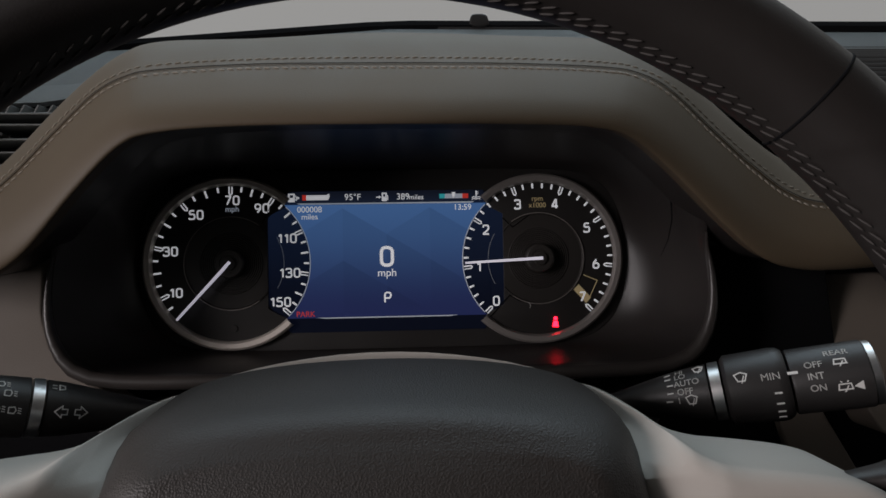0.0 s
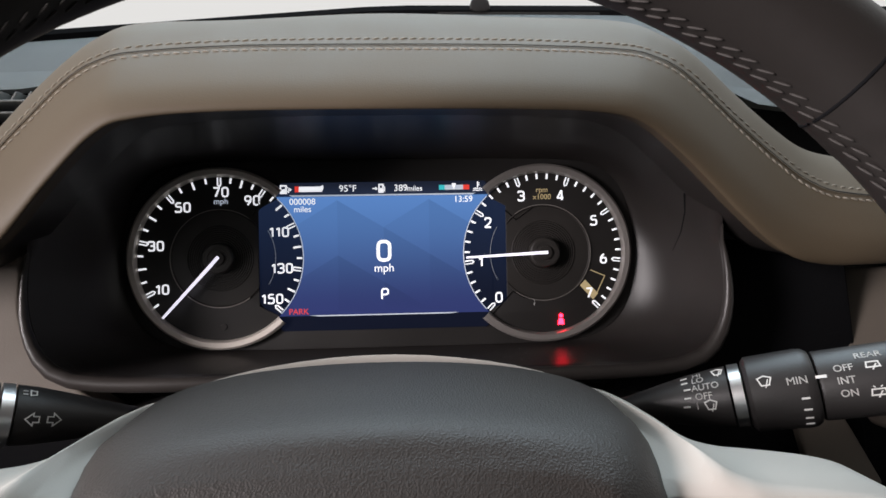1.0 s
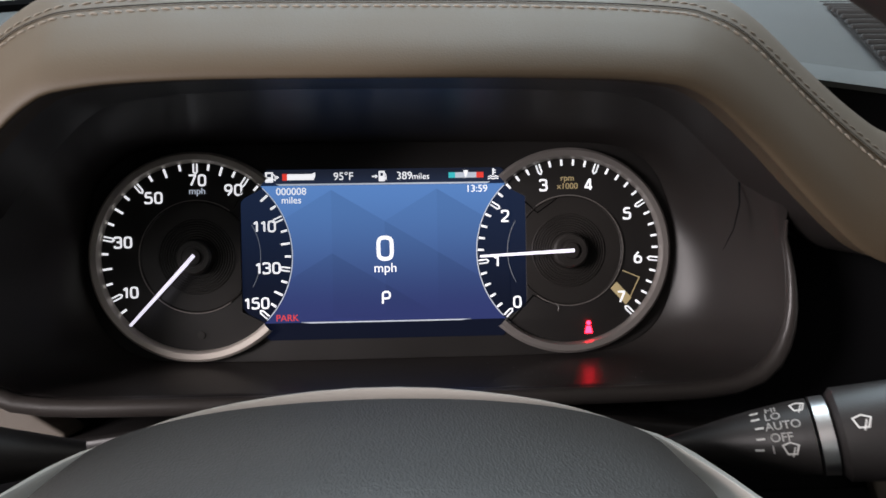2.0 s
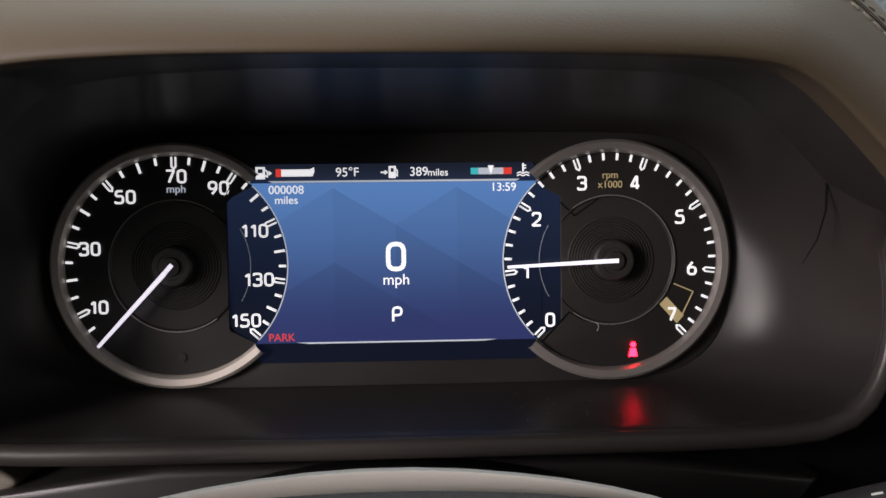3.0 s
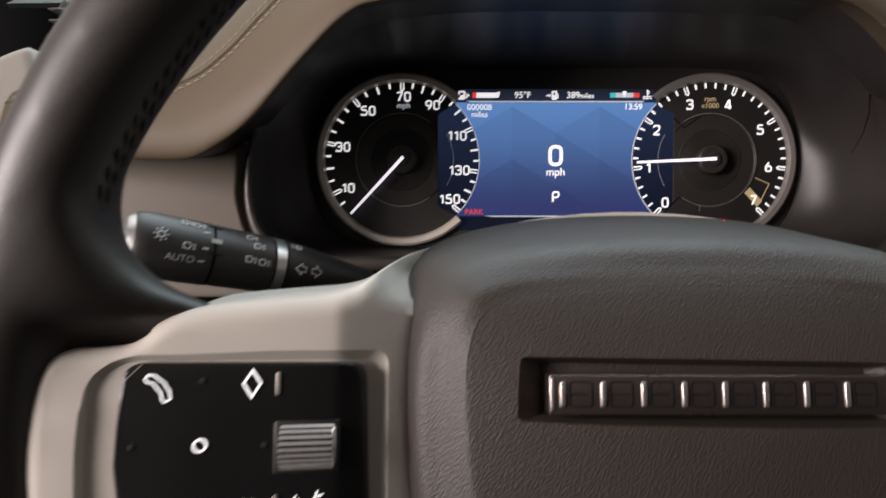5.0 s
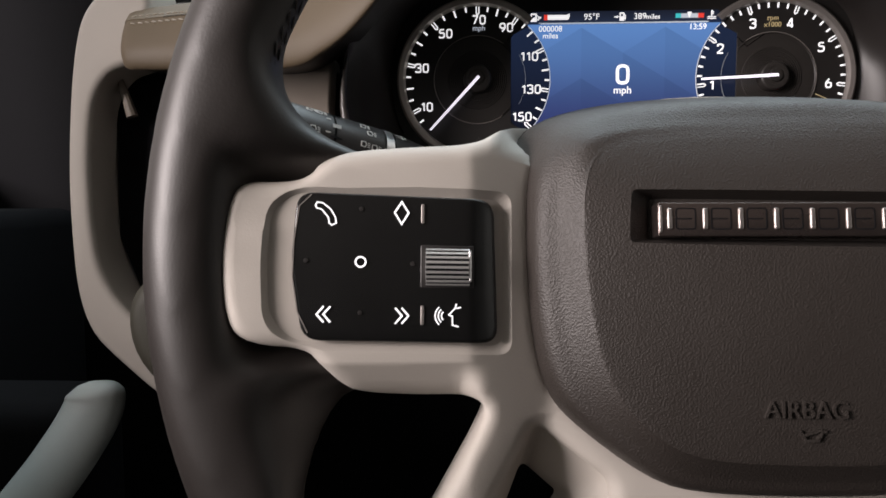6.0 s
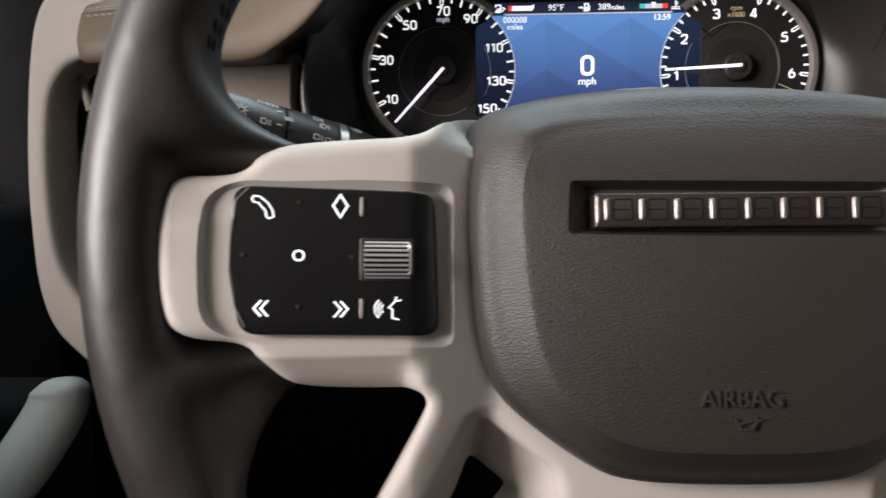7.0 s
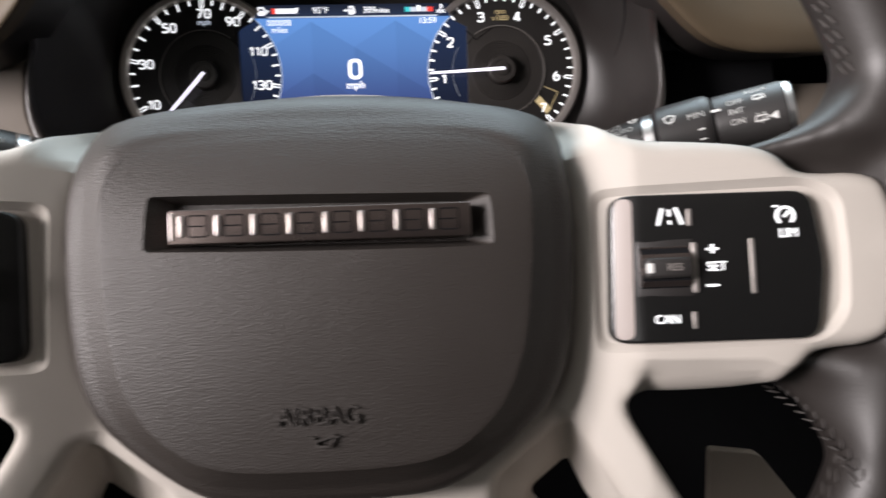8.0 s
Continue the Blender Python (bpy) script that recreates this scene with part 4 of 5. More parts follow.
for k in (0, 2.2):
    part("back_symbol", on_trim(ribbon([(-160.9 + k, -18.0), (-163.2 + k, -20.7), (-160.9 + k, -23.4)], 0.6, False, YS)), M_LIT, packl)
    part("forward_symbol", on_trim(ribbon([(-137.2 + k, -18.5), (-134.9 + k, -21.2), (-137.2 + k, -23.9)], 0.6, False, YS)), M_LIT, packl)
for k in range(3):
    part("voice_symbol", on_trim(moved(ribbon(arc(-117, -21.2, 1.8 + 1.1 * k, 130, 230, 8), 0.45, False, YS), -2.6, 0, 0)), M_LIT, packl)
part("voice_symbol", on_trim(moved(ribbon([(-113.6, -17), (-114, -18.5), (-116.2, -20.8), (-115, -21.4), (-115, -24.4), (-112.8, -25)], 0.5, False, YS), -2.6, 0, 0)), M_LIT, packl)
part("voice_symbol", on_trim(moved(ribbon([(-113.6, -18.6), (-112.0, -18.2)], 0.5, False, YS), -2.6, 0, 0)), M_LIT, packl)
for x, z in ((-149, 15.6), (-167, -2.6), (-131.5, -3.2), (-149, -20.2)):
    part("touch_dot", on_trim(moved(revolve([(0.9, 0.2), (0.8, -0.3), (0, -0.45)], 12), x, -1.2, z)), M_BLACK, packl)
for z in (14.4, -21):
    part("rocker_mark", on_trim(box(-128.6, -127.4, -1.7, -1, z - 3.4, z + 3.4, 0.3)), M_RING_DARK, packl)


def roller(parent, x0, x1, zc, r, teeth, material):
    """A knurled thumb wheel that turns about the x axis, sunk in a slot."""
    pr = []
    for i in range(teeth):
        a = 2 * math.pi * i / teeth
        for k, rr in ((0, r), (0.45, r), (0.55, r - 0.8), (0.95, r - 0.8)):
            b = a + k * 2 * math.pi / teeth
            pr.append((rr * math.cos(b), rr * math.sin(b)))
    yc = r - 5.0
    bm = loft([[(x, yc + p[0], zc + p[1]) for p in pr] for x in (x0, x1)])
    part("thumb_wheel", on_trim(bm), material, parent, "ribbed satin thumb wheel", 20)
    # added near-black core: its colour supplies the shade between the ribs
    core = [(math.cos(k * math.pi / 24) * (r - 0.25), math.sin(k * math.pi / 24) * (r - 0.25)) for k in range(48)]
    part("groove_shade_core", on_trim(loft([[(x, yc + a, zc + b) for a, b in core] for x in (x0 + 0.2, x1 - 0.2)])), M_DARKGREY, parent, "", 20)


part("wheel_slot", on_trim(box(-128.8, -110.0, -1.5, 2, -11.6, 3.6, 0.6)), M_BLACK, packl)
roller(packl, -126.8, -111.6, -4.0, 8.0, 28, M_CHROME_SATIN)
part("wheel_end", on_trim(box(-111.8, -110.8, -4.0, 1, -9.4, 1.6, 0.5)), M_CHROME, packl)

def on_right(bm):
    for v in bm.verts:
        v.co.x = 118.7 + (v.co.x - 121.2) * 0.885
        v.co.z -= 1.5
    return on_trim(bm)


# right switch pack
o = fillet([(102.6, 19.4), (166.5, 17.6), (169.8, -7), (166.5, -32.6), (100.6, -33.4)], 6)
packr = part("switch_pack", on_trim(sliced(slab([o], -1.2, 12, 1.1), CREASE)), M_GLOSS, wheel, "gloss black cruise control switch pack")
# pale plate stands in for a reflection on the gloss pack
part("reflection_strip", on_trim(slab([fillet([(109.2, 18.0), (108.0, -31.9), (102.2, -32.1), (104.0, 18.2)], 3)], -1.4, 1.2, 0.15)), M_STRIP_REFLECTION, packr, "pale strip painted as a reflection on the gloss")
part("lane_symbol", on_right(join(ribbon([(119.6, 9.4), (121.4, 15.4)], 0.9, False, YS), ribbon([(128.6, 9.4), (126.2, 15.4)], 0.9, False, YS), ribbon([(124.1, 9.6), (123.9, 11)], 0.8, False, YS), ribbon([(123.9, 12.4), (123.8, 14.8)], 0.7, False, YS))), M_LIT, packr)
part("plus_symbol", on_right(join(ribbon([(137, 0.4), (141, 0.4)], 0.8, False, YS), ribbon([(139, 2), (139, -1.2)], 0.8, False, YS - 0.02))), M_LIT, packr)
part("minus_symbol", on_right(ribbon([(136.4, -12.2), (140.6, -12.2)], 0.8, False, YS)), M_LIT, packr)
part("set_word", on_right(text("SET", 140.3, -5.8, YS, 4.6)), M_LIT, packr)
part("cancel_word", on_right(text("CAN", 121.2, -23.6, YS, 4.4)), M_LIT, packr)
part("limit_word", on_right(text("LIM", 166.5, 4.6, YS, 4.4)), M_LIT, packr)
part("gauge_symbol", on_right(join(ribbon(arc(165.8, 10.6, 3.0, -50, 230, 20), 0.8, False, YS), ribbon([(165.4, 10.2), (167.4, 12.2)], 0.7, False, YS), ribbon([(161.6, 14), (163.4, 14)], 0.6, False, YS))), M_LIT, packr)
part("rocker_mark", on_right(box(152.4, 154, -1.7, -1, -15.5, 3.5, 0.4)), M_RING_DARK, packr)
for z in (11.8, -24):
    part("rocker_mark", on_right(box(130.4, 132, -1.7, -1, z - 3, z + 3, 0.4)), M_RING_DARK, packr)
part("wheel_slot", on_right(box(110.6, 132.4, -1.5, 2, -16, 4.6, 1.0)), M_BLACK, packr)
roller(packr, 110.5, 126.5, -7.0, 9.6, 12, M_EMBLEM)
part("wheel_band", on_right(box(112.6, 129.6, -6.4, 0, -9.2, -2.0, 1.4)), M_BLACK, packr)
part("resume_word", on_right(text("RES", 123, -5.6, -6.5, 3.6, depth=0.1)), M_RING_DARK, packr)
part("wheel_mark", on_right(box(112.9, 115.4, -6.6, -3, -7.4, -3.8, 0.5)), M_PRINT, packr)
part("wheel_end", on_right(box(131, 133.2, -2.2, 0, -14.6, 3.0, 0.6)), M_RING_DARK, packr)

# ---- column and stalks ----
shroud = thing("steering_column_shroud", at_mm(3, -150, -120, -9, 0, 0), "black steering column shroud", "column shroud")
part("shell", slab([rounded([(-85, 40), (-50, 58), (50, 58), (85, 40), (90, -20), (60, -60), (-60, -60), (-90, -20)], 2)], -60, 210, 12, 4), M_BLACK, shroud)


def stalk(name, root, tip, profile, label, category):
    """A control stalk: local y runs from root to tip, local -z... turned so that local z is up."""
    r, t = Vector(root) * U, Vector(tip) * U
    d = (t - r).normalized()
    up = Vector((0, -0.75, 0.66))
    x = d.cross(up).normalized()
    z = x.cross(d)
    m = Matrix((x, d, z)).transposed().to_4x4()
    m.translation = r
    ob = thing(name, m, label, category)
    return ob, (t - r).length / U


def round_body(rings, n=40, squash=0.92):
    """Rings of (distance along y, radius)."""
    return loft([[(rad * math.cos(2 * math.pi * k / n), y, rad * squash * math.sin(2 * math.pi * k / n)) for k in range(n)] for y, rad in rings])


def wrap(bm, along, around, radius_at, flip=1, squash=0.92):
    """Lay flat artwork (x along the stalk, z round it) onto the body; around is the angle in degrees, 0 = facing local +z."""
    around -= 16 if flip > 0 else 33
    along += 4.5 if flip < 0 else 0.0
    if flip > 0 and along > 56:
        along = 56 + (along - 56) * 0.93
    for v in bm.verts:
        y = along + flip * v.co.x
        rad = radius_at(y) + 0.12
        a = radians(90 + flip * around) + flip * v.co.z / rad
        out = 0.25 if v.co.y < 0 else 0.0
        v.co = ((rad + out) * math.cos(a), y, (rad + out) * squash * math.sin(a))
    return bm


def lerp_profile(prof):
    def f(y):
        for (a, ra), (b, rb_) in zip(prof, prof[1:]):
            if a <= y <= b:
                return ra + (rb_ - ra) * (y - a) / max(1e-6, b - a)
        return prof[-1][1]
    return f


# indicator stalk
PL = [(0, 5.5), (12, 7.5), (30, 10.6), (42, 12.4), (49, 12.9), (49.01, 12.4), (50, 12.4), (50.01, 13.2), (54.5, 13.3), (54.51, 12.6), (55.5, 12.6), (55.51, 13.4), (80, 13.9), (82, 13.9), (82.01, 13.0), (83, 13.0), (83.01, 14.2), (108, 14.6), (113, 13.6), (116, 10.5), (116.5, 0.5)]
left_stalk, _ = stalk("indicator_stalk", (-112, -112, -73), (-218, -180, -48), PL, "black indicator and light stalk with metal collar", "control stalk")
tagged(left_stalk, group="steering column stalks")
part("body", round_body(PL[:5]), M_BLACK, left_stalk)
part("collar", round_body([(50, 12.4), (50, 13.2), (54.5, 13.3), (54.5, 12.4)]), M_CHROME, left_stalk, "bright metal collar")
part("sleeve", round_body([(55.4, 12.6), (55.6, 13.4), (80, 13.9), (81.8, 13.9), (82.2, 13.2)]), M_BLACK, left_stalk)
part("knob", round_body([(82.8, 13.2), (83.2, 14.2), (108, 14.6), (112.5, 13.8), (114, 12.6)]), M_BLACK, left_stalk, "twist light switch knob")
part("end_cap", round_body([(113.2, 12.9), (114.6, 12.2), (116.6, 10.6), (117.2, 5), (117.2, 0.4)]), M_CHROME, left_stalk)
fl = lerp_profile([p for p in PL if p[1] > 1])
arrow = [(0, 2.6), (0, 1.2), (2.2, 1.2), (2.2, -1.2), (0, -1.2), (0, -2.6), (-2.9, 0)]
part("arrow_mark", wrap(ribbon(arrow, 0.45, True, -0.1), 38, -4, fl, -1), M_PRINT, left_stalk)
part("arrow_mark", wrap(ribbon([(-x, z) for x, z in arrow], 0.45, True, -0.1), 30.5, -4, fl, -1), M_PRINT, left_stalk)
part("beam_mark", wrap(join(ribbon([(0, 1.6), (2.2, 1), (2.2, -1), (0, -1.6)], 0.45, True, -0.1), ribbon([(-1, 1), (-3, 1)], 0.4, False, -0.1), ribbon([(-1, -1), (-3, -1)], 0.4, False, -0.1)), 40, 50, fl, -1), M_PRINT, left_stalk)


def lamp_mark():
    return scaled(0.82, join(ribbon([(-2.2, 1.4), (0.4, 1.7), (1.2, 0), (0.4, -1.7), (-2.2, -1.4)], 0.5, True, -0.1), ribbon([(2, 1.2), (3.6, 0.8)], 0.45, False, -0.1), ribbon([(2, 0), (3.6, -0.4)], 0.45, False, -0.1), ribbon([(2, -1.2), (3.6, -1.6)], 0.45, False, -0.1)))


for al, an in ((62, 46), (59, 27), (62.5, -2), (56.5, -4), (90, 52), (85, 50), (89, 3)):
    part("lamp_mark", wrap(lamp_mark(), al, an, fl, -1), M_PRINT, left_stalk)
for al, an in ((81.6, 34), (82, 3), (83, -20)):
    part("tick_mark", wrap(ribbon([(-1.2, 0), (1.2, 0)], 0.7, False, -0.1), al, an, fl, -1), M_PRINT, left_stalk)
part("auto_word", wrap(text("AUTO", 0, 0, -0.2, 4.2, depth=0.1), 91.5, -20, fl, -1), M_PRINT, left_stalk)
part("sun_mark", wrap(join(ribbon(arc(0, 0, 1.4, 0, 340, 12), 0.5, True, -0.1), *[ribbon([(2.2 * math.cos(k), 2.2 * math.sin(k)), (3.1 * math.cos(k), 3.1 * math.sin(k))], 0.45, False, -0.1) for k in [i * math.pi / 4 for i in range(8)]]), 100, 15, fl, -1), M_PRINT, left_stalk)
# dark film laid on the surface in place of a shaded notch
part("notch_shade", wrap(poly([(-3, 7.5), (3, 7.5), (3, -7.5), (-3, -7.5)], -0.1, 0.1), 77.5, 25, fl, -1), M_DARKGREY, left_stalk)
part("switch_pip", wrap(poly([(-2.2, 1.1), (2.2, 1.1), (2.2, -1.1), (-2.2, -1.1)], -0.35, 0.3), 77.5, 20, lambda y: 14.2, -1), M_PRINT, left_stalk)

# wiper stalk
def shorter(prof):
    """The outer part of the wiper stalk is a little shorter than the indicator's."""
    return [(y if y < 56 else 56 + (y - 56) * 0.93, r) for y, r in prof]


PR = [(0, 3.8), (12, 6.2), (24, 9.0), (34, 11.0), (44, 12.5), (50, 13.0), (52, 13.2), (56.5, 13.3), (57.6, 14.2), (58.6, 15.8), (82, 16.4), (86, 15.4), (88, 14.2), (118, 14.4), (119.4, 13.4)]
PR = shorter(PR)
right_stalk, _ = stalk("wiper_stalk", (108, -128, -72), (212.5, -175, -50.5), PR, "black wiper stalk with white markings and metal collar", "control stalk")
tagged(right_stalk, group="steering column stalks")
part("body", round_body(PR[:6]), M_BLACK, right_stalk)
part("collar", round_body([(51, 12.4), (51, 13.3), (55.5, 13.5), (55.5, 12.4)]), M_CHROME, right_stalk, "bright metal collar")
part("sleeve", round_body(shorter([(56.4, 12.6), (56.8, 14.0), (58.4, 15.8), (79.5, 16.5), (82.4, 16.2), (84.6, 14.8), (85.0, 13.4)])), M_BLACK, right_stalk)
part("knob", round_body(shorter([(85.6, 13.2), (86.0, 14.2), (87, 14.4), (117.6, 14.6), (118.6, 13.8)])), M_BLACK, right_stalk, "rear wiper twist knob")
part("end_cap", round_body(shorter([(117.8, 13.2), (118.2, 14.0), (121.2, 13.8), (122.2, 11), (122.3, 0.4)])), M_CHROME, right_stalk)
fr = lerp_profile(PR)


def wiper(w=3.4):
    return join(ribbon([(-w, 1.6), (-w * 0.55, -1.4), (w * 0.55, -1.4), (w, 1.6), (0, 2.6)], 0.5, True, -0.1), ribbon([(0, -2.4), (w * 0.5, 1.0)], 0.4, False, -0.13))


for body, an, w in (("HI", 47, 0), ("LO", 31, 0.2), ("AUTO", 13, 2.8), ("OFF", -6, 1.6), ("1", -25, -1.6)):
    part("mark_word", wrap(text(body, 0, 0, -0.2, 4.0, depth=0.1, bold=0.008), 38.2 + w, an, fr), M_PRINT, right_stalk)
    part("tick_mark", wrap(ribbon([(-1.4, 0), (1.4, 0)], 0.65, False, -0.1), 32.8 + 0.3 * w, an, fr), M_PRINT, right_stalk)
part("wiper_mark", wrap(wiper(2.4), 42, -26, fr), M_PRINT, right_stalk)
part("wiper_mark", wrap(wiper(2.2), 46.8, 42, fr), M_PRINT, right_stalk)
part("wiper_mark", wrap(wiper(2.6), 64.5, 3, fr), M_PRINT, right_stalk)
part("mark_word", wrap(text("MIN", 0, 0, -0.2, 4.4, depth=0.1), 77.0, -1, fr), M_PRINT, right_stalk)
for k, an in enumerate((-26, -43, -58, -72)):
    part("tick_mark", wrap(ribbon([(-1.5, 0), (1.5, 0)], 0.7, False, -0.1), 78.8, an, fr), M_PRINT, right_stalk)
part("tick_mark", wrap(ribbon([(-2, 0), (2, 0)], 1.2, False, -0.1), 86.6, 2, lambda y: 14.9), M_PRINT, right_stalk)
part("mark_word", wrap(text("REAR", 0, 0, -0.2, 4.0, depth=0.1, bold=0.008), 106.0, 31, fr), M_PRINT, right_stalk)
for body, an in (("OFF", 12), ("INT", -8), ("ON", -28)):
    part("mark_word", wrap(text(body, 0, 0, -0.2, 4.0, depth=0.1, bold=0.008), 95.6, an, fr), M_PRINT, right_stalk)
part("wiper_mark", wrap(join(ribbon([(-2.0, 1.3), (2.0, 1.3), (2.4, -0.9), (-2.4, -0.9)], 0.5, True, -0.1), ribbon([(-0.4, -2.0), (1.2, 0.4)], 0.45, False, -0.13)), 106.6, 12, fr), M_PRINT, right_stalk)
part("wiper_mark", wrap(join(ribbon([(-2.2, 1.3), (2.2, 1.3), (2.6, -1.1), (-2.6, -1.1)], 0.5, True, -0.1), ribbon([(-0.4, -2.2), (1.2, 0.5)], 0.45, False, -0.13), ribbon([(-1.6, 2.6), (-0.9, 2.0)], 0.4, False, -0.1), ribbon([(1.6, 2.6), (0.9, 2.0)], 0.4, False, -0.1)), 106.2, -31, fr), M_PRINT, right_stalk)
part("arrow_mark", wrap(poly([(1.6, 2), (1.6, -2), (-2, 0)], -0.1, 0.1), 111.8, -31, fr), M_PRINT, right_stalk)

# ---- dashboard ----
dash = thing("dashboard", at_mm(0, 0, 0), "grey upper dashboard with taupe lower fascia", "dashboard", kind="structure")


def sheet(sections, thick=4.0):
    """A skin through cross-sections; each is a list of (x, y, z) of one length."""
    bm = bmesh.new()
    a = [[bm.verts.new(p) for p in s] for s in sections]
    for s, t in zip(a, a[1:]):
        for i in range(len(s) - 1):
            bm.faces.new((s[i], s[i + 1], t[i + 1], t[i]))
    bmesh.ops.solidify(bm, geom=bm.faces[:], thickness=thick)
    return bm


secs = []
for x, zf in ((-380, 110), (-300, 111), (-235, 113), (-200, 118), (-150, 130), (0, 140), (150, 134), (210, 122), (260, 100), (320, 92), (640, 92)):
    back = -0.075 * max(0, -x)
    secs.append([(x, 24, zf - 1.5), (x, 18, zf), (x, 55, zf + 22), (x, 58, zf + 21), (x, 62, zf + 24), (x, 110, 172 + (zf - 110) * 0.3 + back * 0.5), (x, 160, 212 + (zf - 110) * 0.05 + back), (x, 260, 226 + back)])
part("top_panel", sheet(secs), M_TOP, dash, "grey textured dash top", 50)
part("windscreen_seal", tube([Vector((x, 168, 218 - 0.075 * max(0, -x))) for x in range(-460, 661, 40)], 6.5, 8), M_DARKGREY, dash, "black windscreen base seal")
FASCIA_L = [(-275, 10), (-199, 10), (-201, -28), (-196, -48), (-176, -67), (-150, -84), (-158, -88), (-275, -88)]
FASCIA_R = [(660, -14), (268, -14), (273, -26), (280, -44), (291, -68), (303, -112), (660, -112)]
for o, y in ((FASCIA_L, -48), (FASCIA_R, -10)):
    bm = slab([fillet(o, 5)], y, 30, 2)
    for v in bm.verts:
        v.co.y += 0.55 * (v.co.z + 24) if y > -40 else 0.0
    part("lower_fascia", bm, M_FASCIA, dash, "taupe lower fascia panel", 50)
# solid near-black plate: the shade behind the fascia is put into its colour
part("fascia_shade_plate", slab([fillet([(-354, 6), (-200, 6), (-190, -60), (-140, -88), (140, -88), (190, -60), (200, 6), (286, 6), (300, -130), (-262, -130), (-278, -200), (-336, -162), (-355, -112)], 5)], -30, 30, 2), M_DARKGREY, dash, "near-black plate standing in for shade behind the fascia", 50)
for o in ([(246, -96), (275, -96), (304, -146), (262, -152)], [(241, -271), (276, -276), (310, -318), (300, -345), (240, -345)]):
    part("kick_panel", slab([fillet(o, 4)], -38, 8, 1.5), M_FASCIA, dash, "taupe kick panel edge", 50)
part("column_cavity", slab([rounded([(-186, -78), (186, -78), (150, -120), (90, -170), (-90, -170), (-150, -120)], 1)], -52, 40, 4), M_BLACK, dash, "black cavity round the column")

# near-black box painted in for the shade of the gap by the brow
part("brow_shade_block", box(262, 640, 28, 60, -10, 98, 3), M_DARKGREY, dash, "near-black block standing in for shade beside the brow")

# speaker grille on the dash top
grille = thing("speaker_grille", at_mm(0, 0, 0), "dark ribbed speaker grille on the dash top", "speaker grille")
part("grille_bed", sheet([[(x, 62, 121), (x, 112, 171), (x, 150, 196)] for x in (335, 480, 640)], 2), M_BLACK, grille)
for k in range(16):
    y = 64 + 5.4 * k
    z = 122.5 + (y - 62) * 1.0 if y < 112 else 172.5 + (y - 112) * 0.66
    part("rib", box(337, 640, y, y + 2.2, z - 1.5, z + 2.0, 0.5), M_SLAT, grille)

# air vent beside the brow
vent = thing("air_vent", at_mm(0, 0, 0), "black side air vent with thin slats", "air vent")
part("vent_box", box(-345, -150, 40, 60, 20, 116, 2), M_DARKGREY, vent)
for z in (103.2, 95.6, 85.8, 77, 68.6, 59, 49, 39):
    part("slat", box(-345, -170, 8, 38, z - 0.65, z + 0.65, 0.5), M_TOP, vent)
fin = box(-0.7, 0.7, 9, 34, 0, 5.6, 0.3)
for v in fin.verts:
    v.co.x += 0.55 * v.co.z
fin = shared("fin", fin, M_TOP)
for k in range(15):
    piece("fin", fin, vent, at_mm(-338 + 9.3 * k, 0, 103.6))
part("vent_tab", slab([fillet([(-300, 91.5), (-266, 91.5), (-252, 88.6), (-266, 86.4), (-300, 86.4)], 1.5)], 3, 10, 1.2), M_SLAT, vent)

# dash end grip
grip = thing("dash_end_grip", at_mm(0, 0, 0), "light greige dash end grip frame", "dash frame")
o_out = [(-312, 61), (-327, 57), (-340, 51), (-351, 42), (-359, 30), (-364, 10), (-368, -20), (-371.5, -70), (-371, -110), (-369, -145), (-361, -173), (-345, -190), (-312, -219), (-285, -235), (-270, -215), (-285, -195), (-320, -170), (-336, -158), (-350, -137), (-355, -115), (-357, -70), (-354.5, -36), (-351, -18), (-342, -5), (-333, 0), (-314, 4)]
part("bar", slab([rounded(o_out, 2)], -62, 46, 5, 4), M_GREIGE, grip)
part("liner", slab([rounded([(-352, 20), (-356, -100), (-340, -160), (-280, -215), (-240, -200), (-240, 20)], 1)], -8, 30, 3), M_BLACK, grip, "black inner liner")
part("lever", tube([Vector((-346, -42, 2)), Vector((-340, -44, -14)), Vector((-335, -44, -30))], lambda f: 1.6 + 2.2 * f, 10), M_FASCIA, grip)
part("knee_roll", slab([rounded([(-322, -150), (-305, -130), (-270, -118), (-250, -180), (-290, -212), (-318, -185)], 2)], -92, 40, 10, 4), M_OLIVE, grip, "dark olive rubber end pad")

# sensor pod at the base of the windscreen
pod = thing("sensor_pod", at_mm(84, 168, 219), "small black sensor pod at windscreen base", "sensor")
part("pod_body", slab([rounded([(-9, -3), (-8, 7), (-5, 9.5), (6, 9.5), (9, 6), (10, -3)], 1)], -8, 16, 1.5), M_BLACK, pod)
part("pod_foot", box(-38, 110, -6, 8, -6, -2.2, 1), M_BLACK, pod)

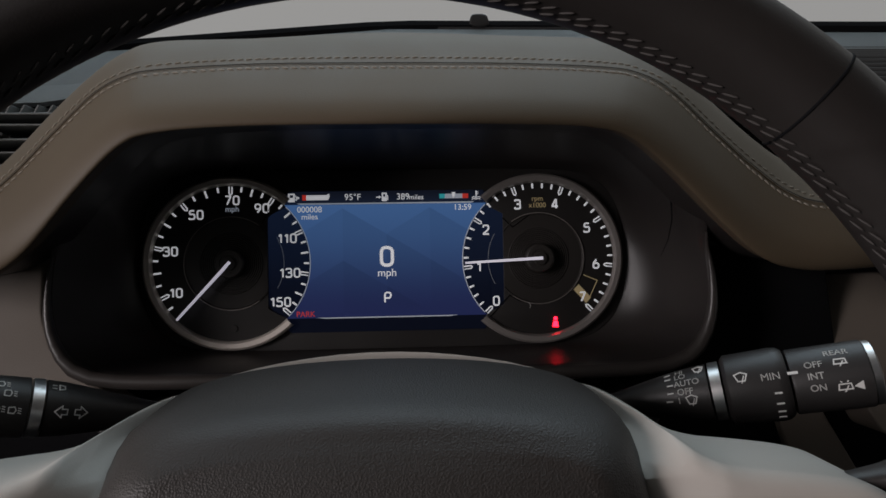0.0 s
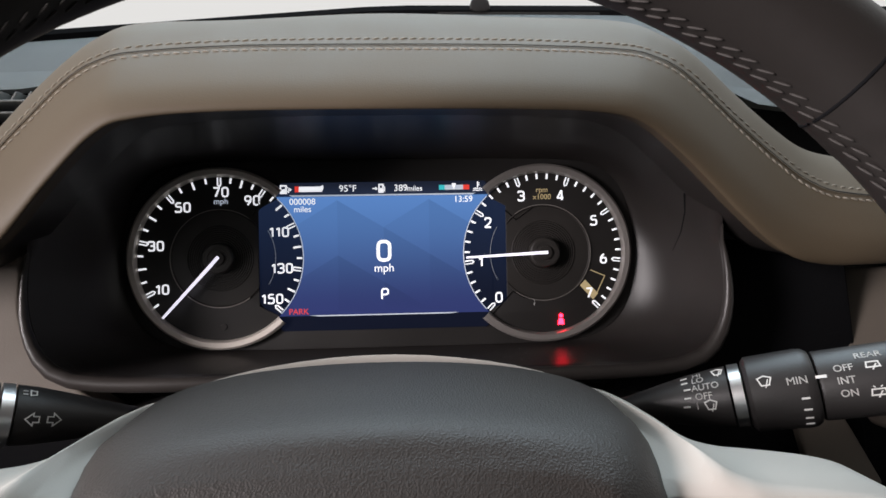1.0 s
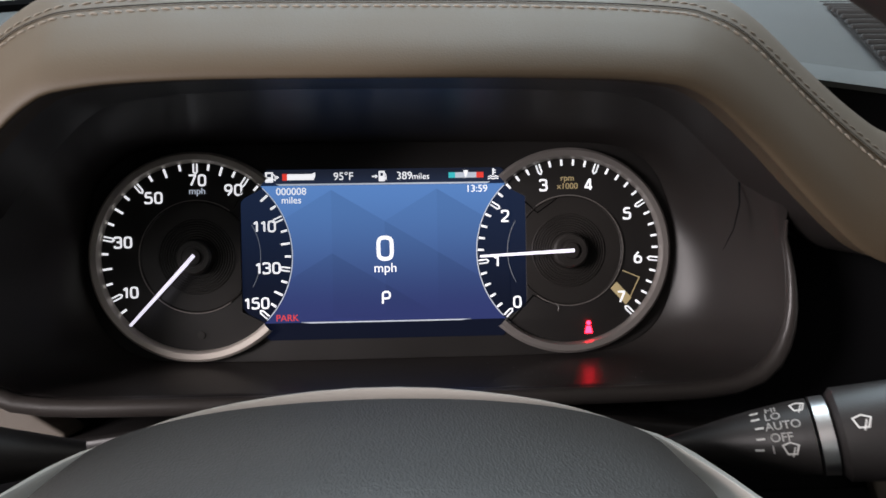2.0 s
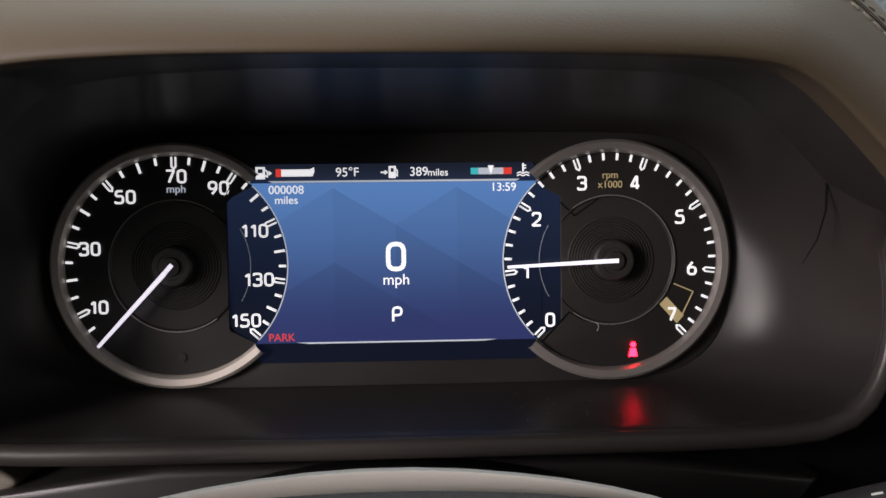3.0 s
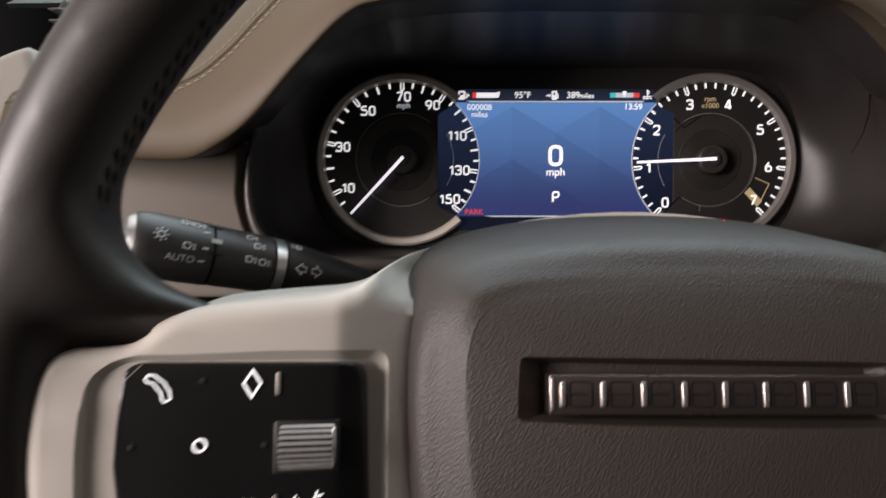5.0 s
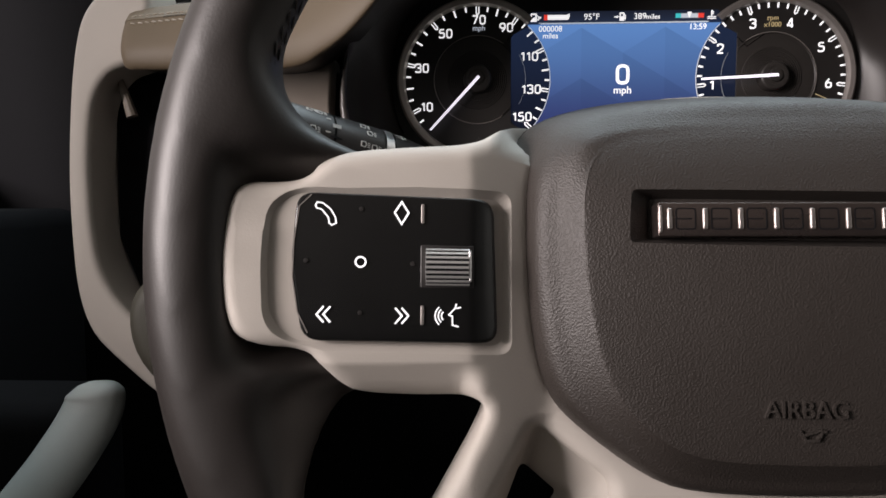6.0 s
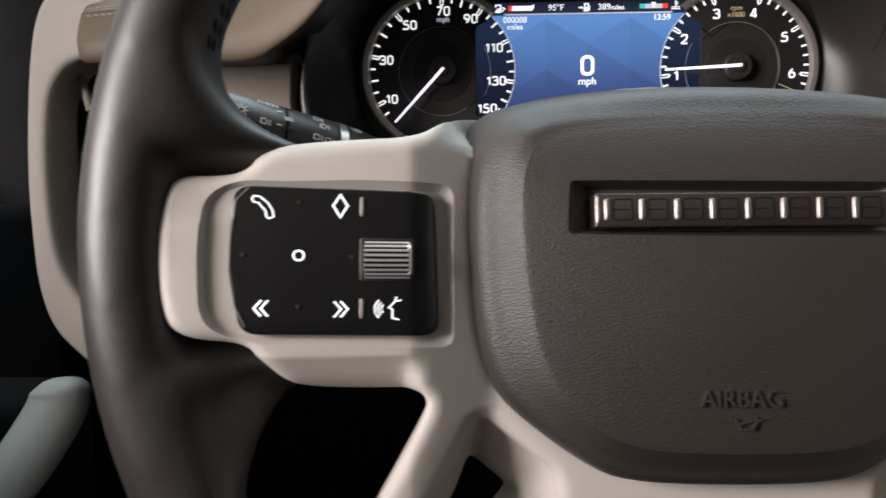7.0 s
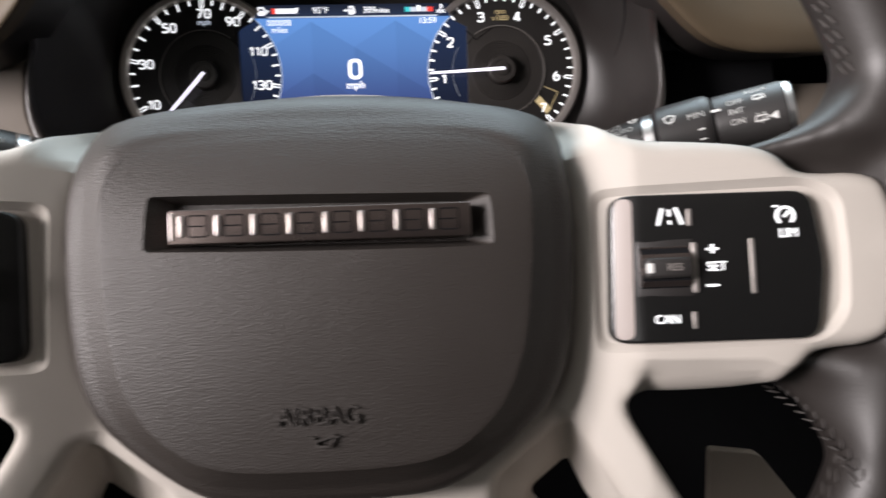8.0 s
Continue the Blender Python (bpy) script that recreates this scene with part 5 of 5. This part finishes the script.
# ---- door and cabin round the camera ----
door = thing("driver_door", at_mm(0, 0, 0), "dark door panel with pale grab handle", "car door")
part("door_panel", box(-720, -575, -900, 300, -700, -95, 20), M_DARKGREY, door)
path = [Vector(p) for p in ((-374, -37, -213), (-373, -40, -232), (-384, -60, -262), (-402, -80, -292), (-440, -110, -350), (-480, -140, -420))]
sm = [catmull(path, i * 5 / 40) for i in range(41)]
part("grab_handle", tube(sm, lambda f: (21 - 3 * f) * math.sqrt(min(1, 0.02 + 9 * f)), 20, squash=0.7), M_TEAL, door, "pale grey-green grab handle")
part("handle_mount", box(-640, -400, -30, 60, -520, -235, 20), M_DARKGREY, door)


def shell(name, bm, material, label):
    """A plain cabin surface in metres."""
    me = bpy.data.meshes.new(name)
    bmesh.ops.recalc_face_normals(bm, faces=bm.faces)
    bm.to_mesh(me)
    bm.free()
    me.materials.append(material)
    return tagged(new(name, me), label, "car interior", kind="structure")


shell("floor", box(-0.75, 1.15, -1.7, 0.40, 0.30, 0.36, 0.01), M_DARKGREY, "dark carpeted car floor")
shell("ceiling", box(-0.75, 1.15, -1.7, -0.22, 1.66, 1.70, 0.01), M_HEADLINER, "pale cloth headliner")
shell("wall_front", box(-0.75, 1.15, 0.30, 0.34, 0.36, 1.24, 0.005), M_DARKGREY, "dark bulkhead behind the dashboard")
# unseen side, added; its opening is sized for fill light and dark reflections
shell("wall_right", join(box(1.05, 1.09, -1.7, 0.34, 0.36, 1.02, 0.005), box(1.05, 1.09, -1.7, -0.75, 1.02, 1.66, 0.005), box(1.05, 1.09, -0.30, -0.12, 1.02, 1.66, 0.005), box(1.05, 1.09, -0.75, -0.30, 1.55, 1.66, 0.005)), M_DARKGREY, "dark unseen passenger side, opening sized for fill light")
# unseen side, added; pillar and header edges block side light from grip and brow
shell("wall_left", join(box(-0.70, -0.66, -1.7, 0.34, 0.36, 0.98, 0.005), box(-0.70, -0.66, -1.7, -1.45, 0.98, 1.66, 0.005), box(-0.70, -0.66, -0.40, 0.02, 0.98, 1.66, 0.005), box(-0.70, -0.66, -1.45, -0.40, 1.55, 1.66, 0.005)), M_DARKGREY, "dark unseen driver side, opening sized to shape the side light")
shell("wall_back", box(-0.75, 1.15, -1.70, -1.66, 0.36, 1.66, 0.005), M_DARKGREY, "dark rear of the cabin")
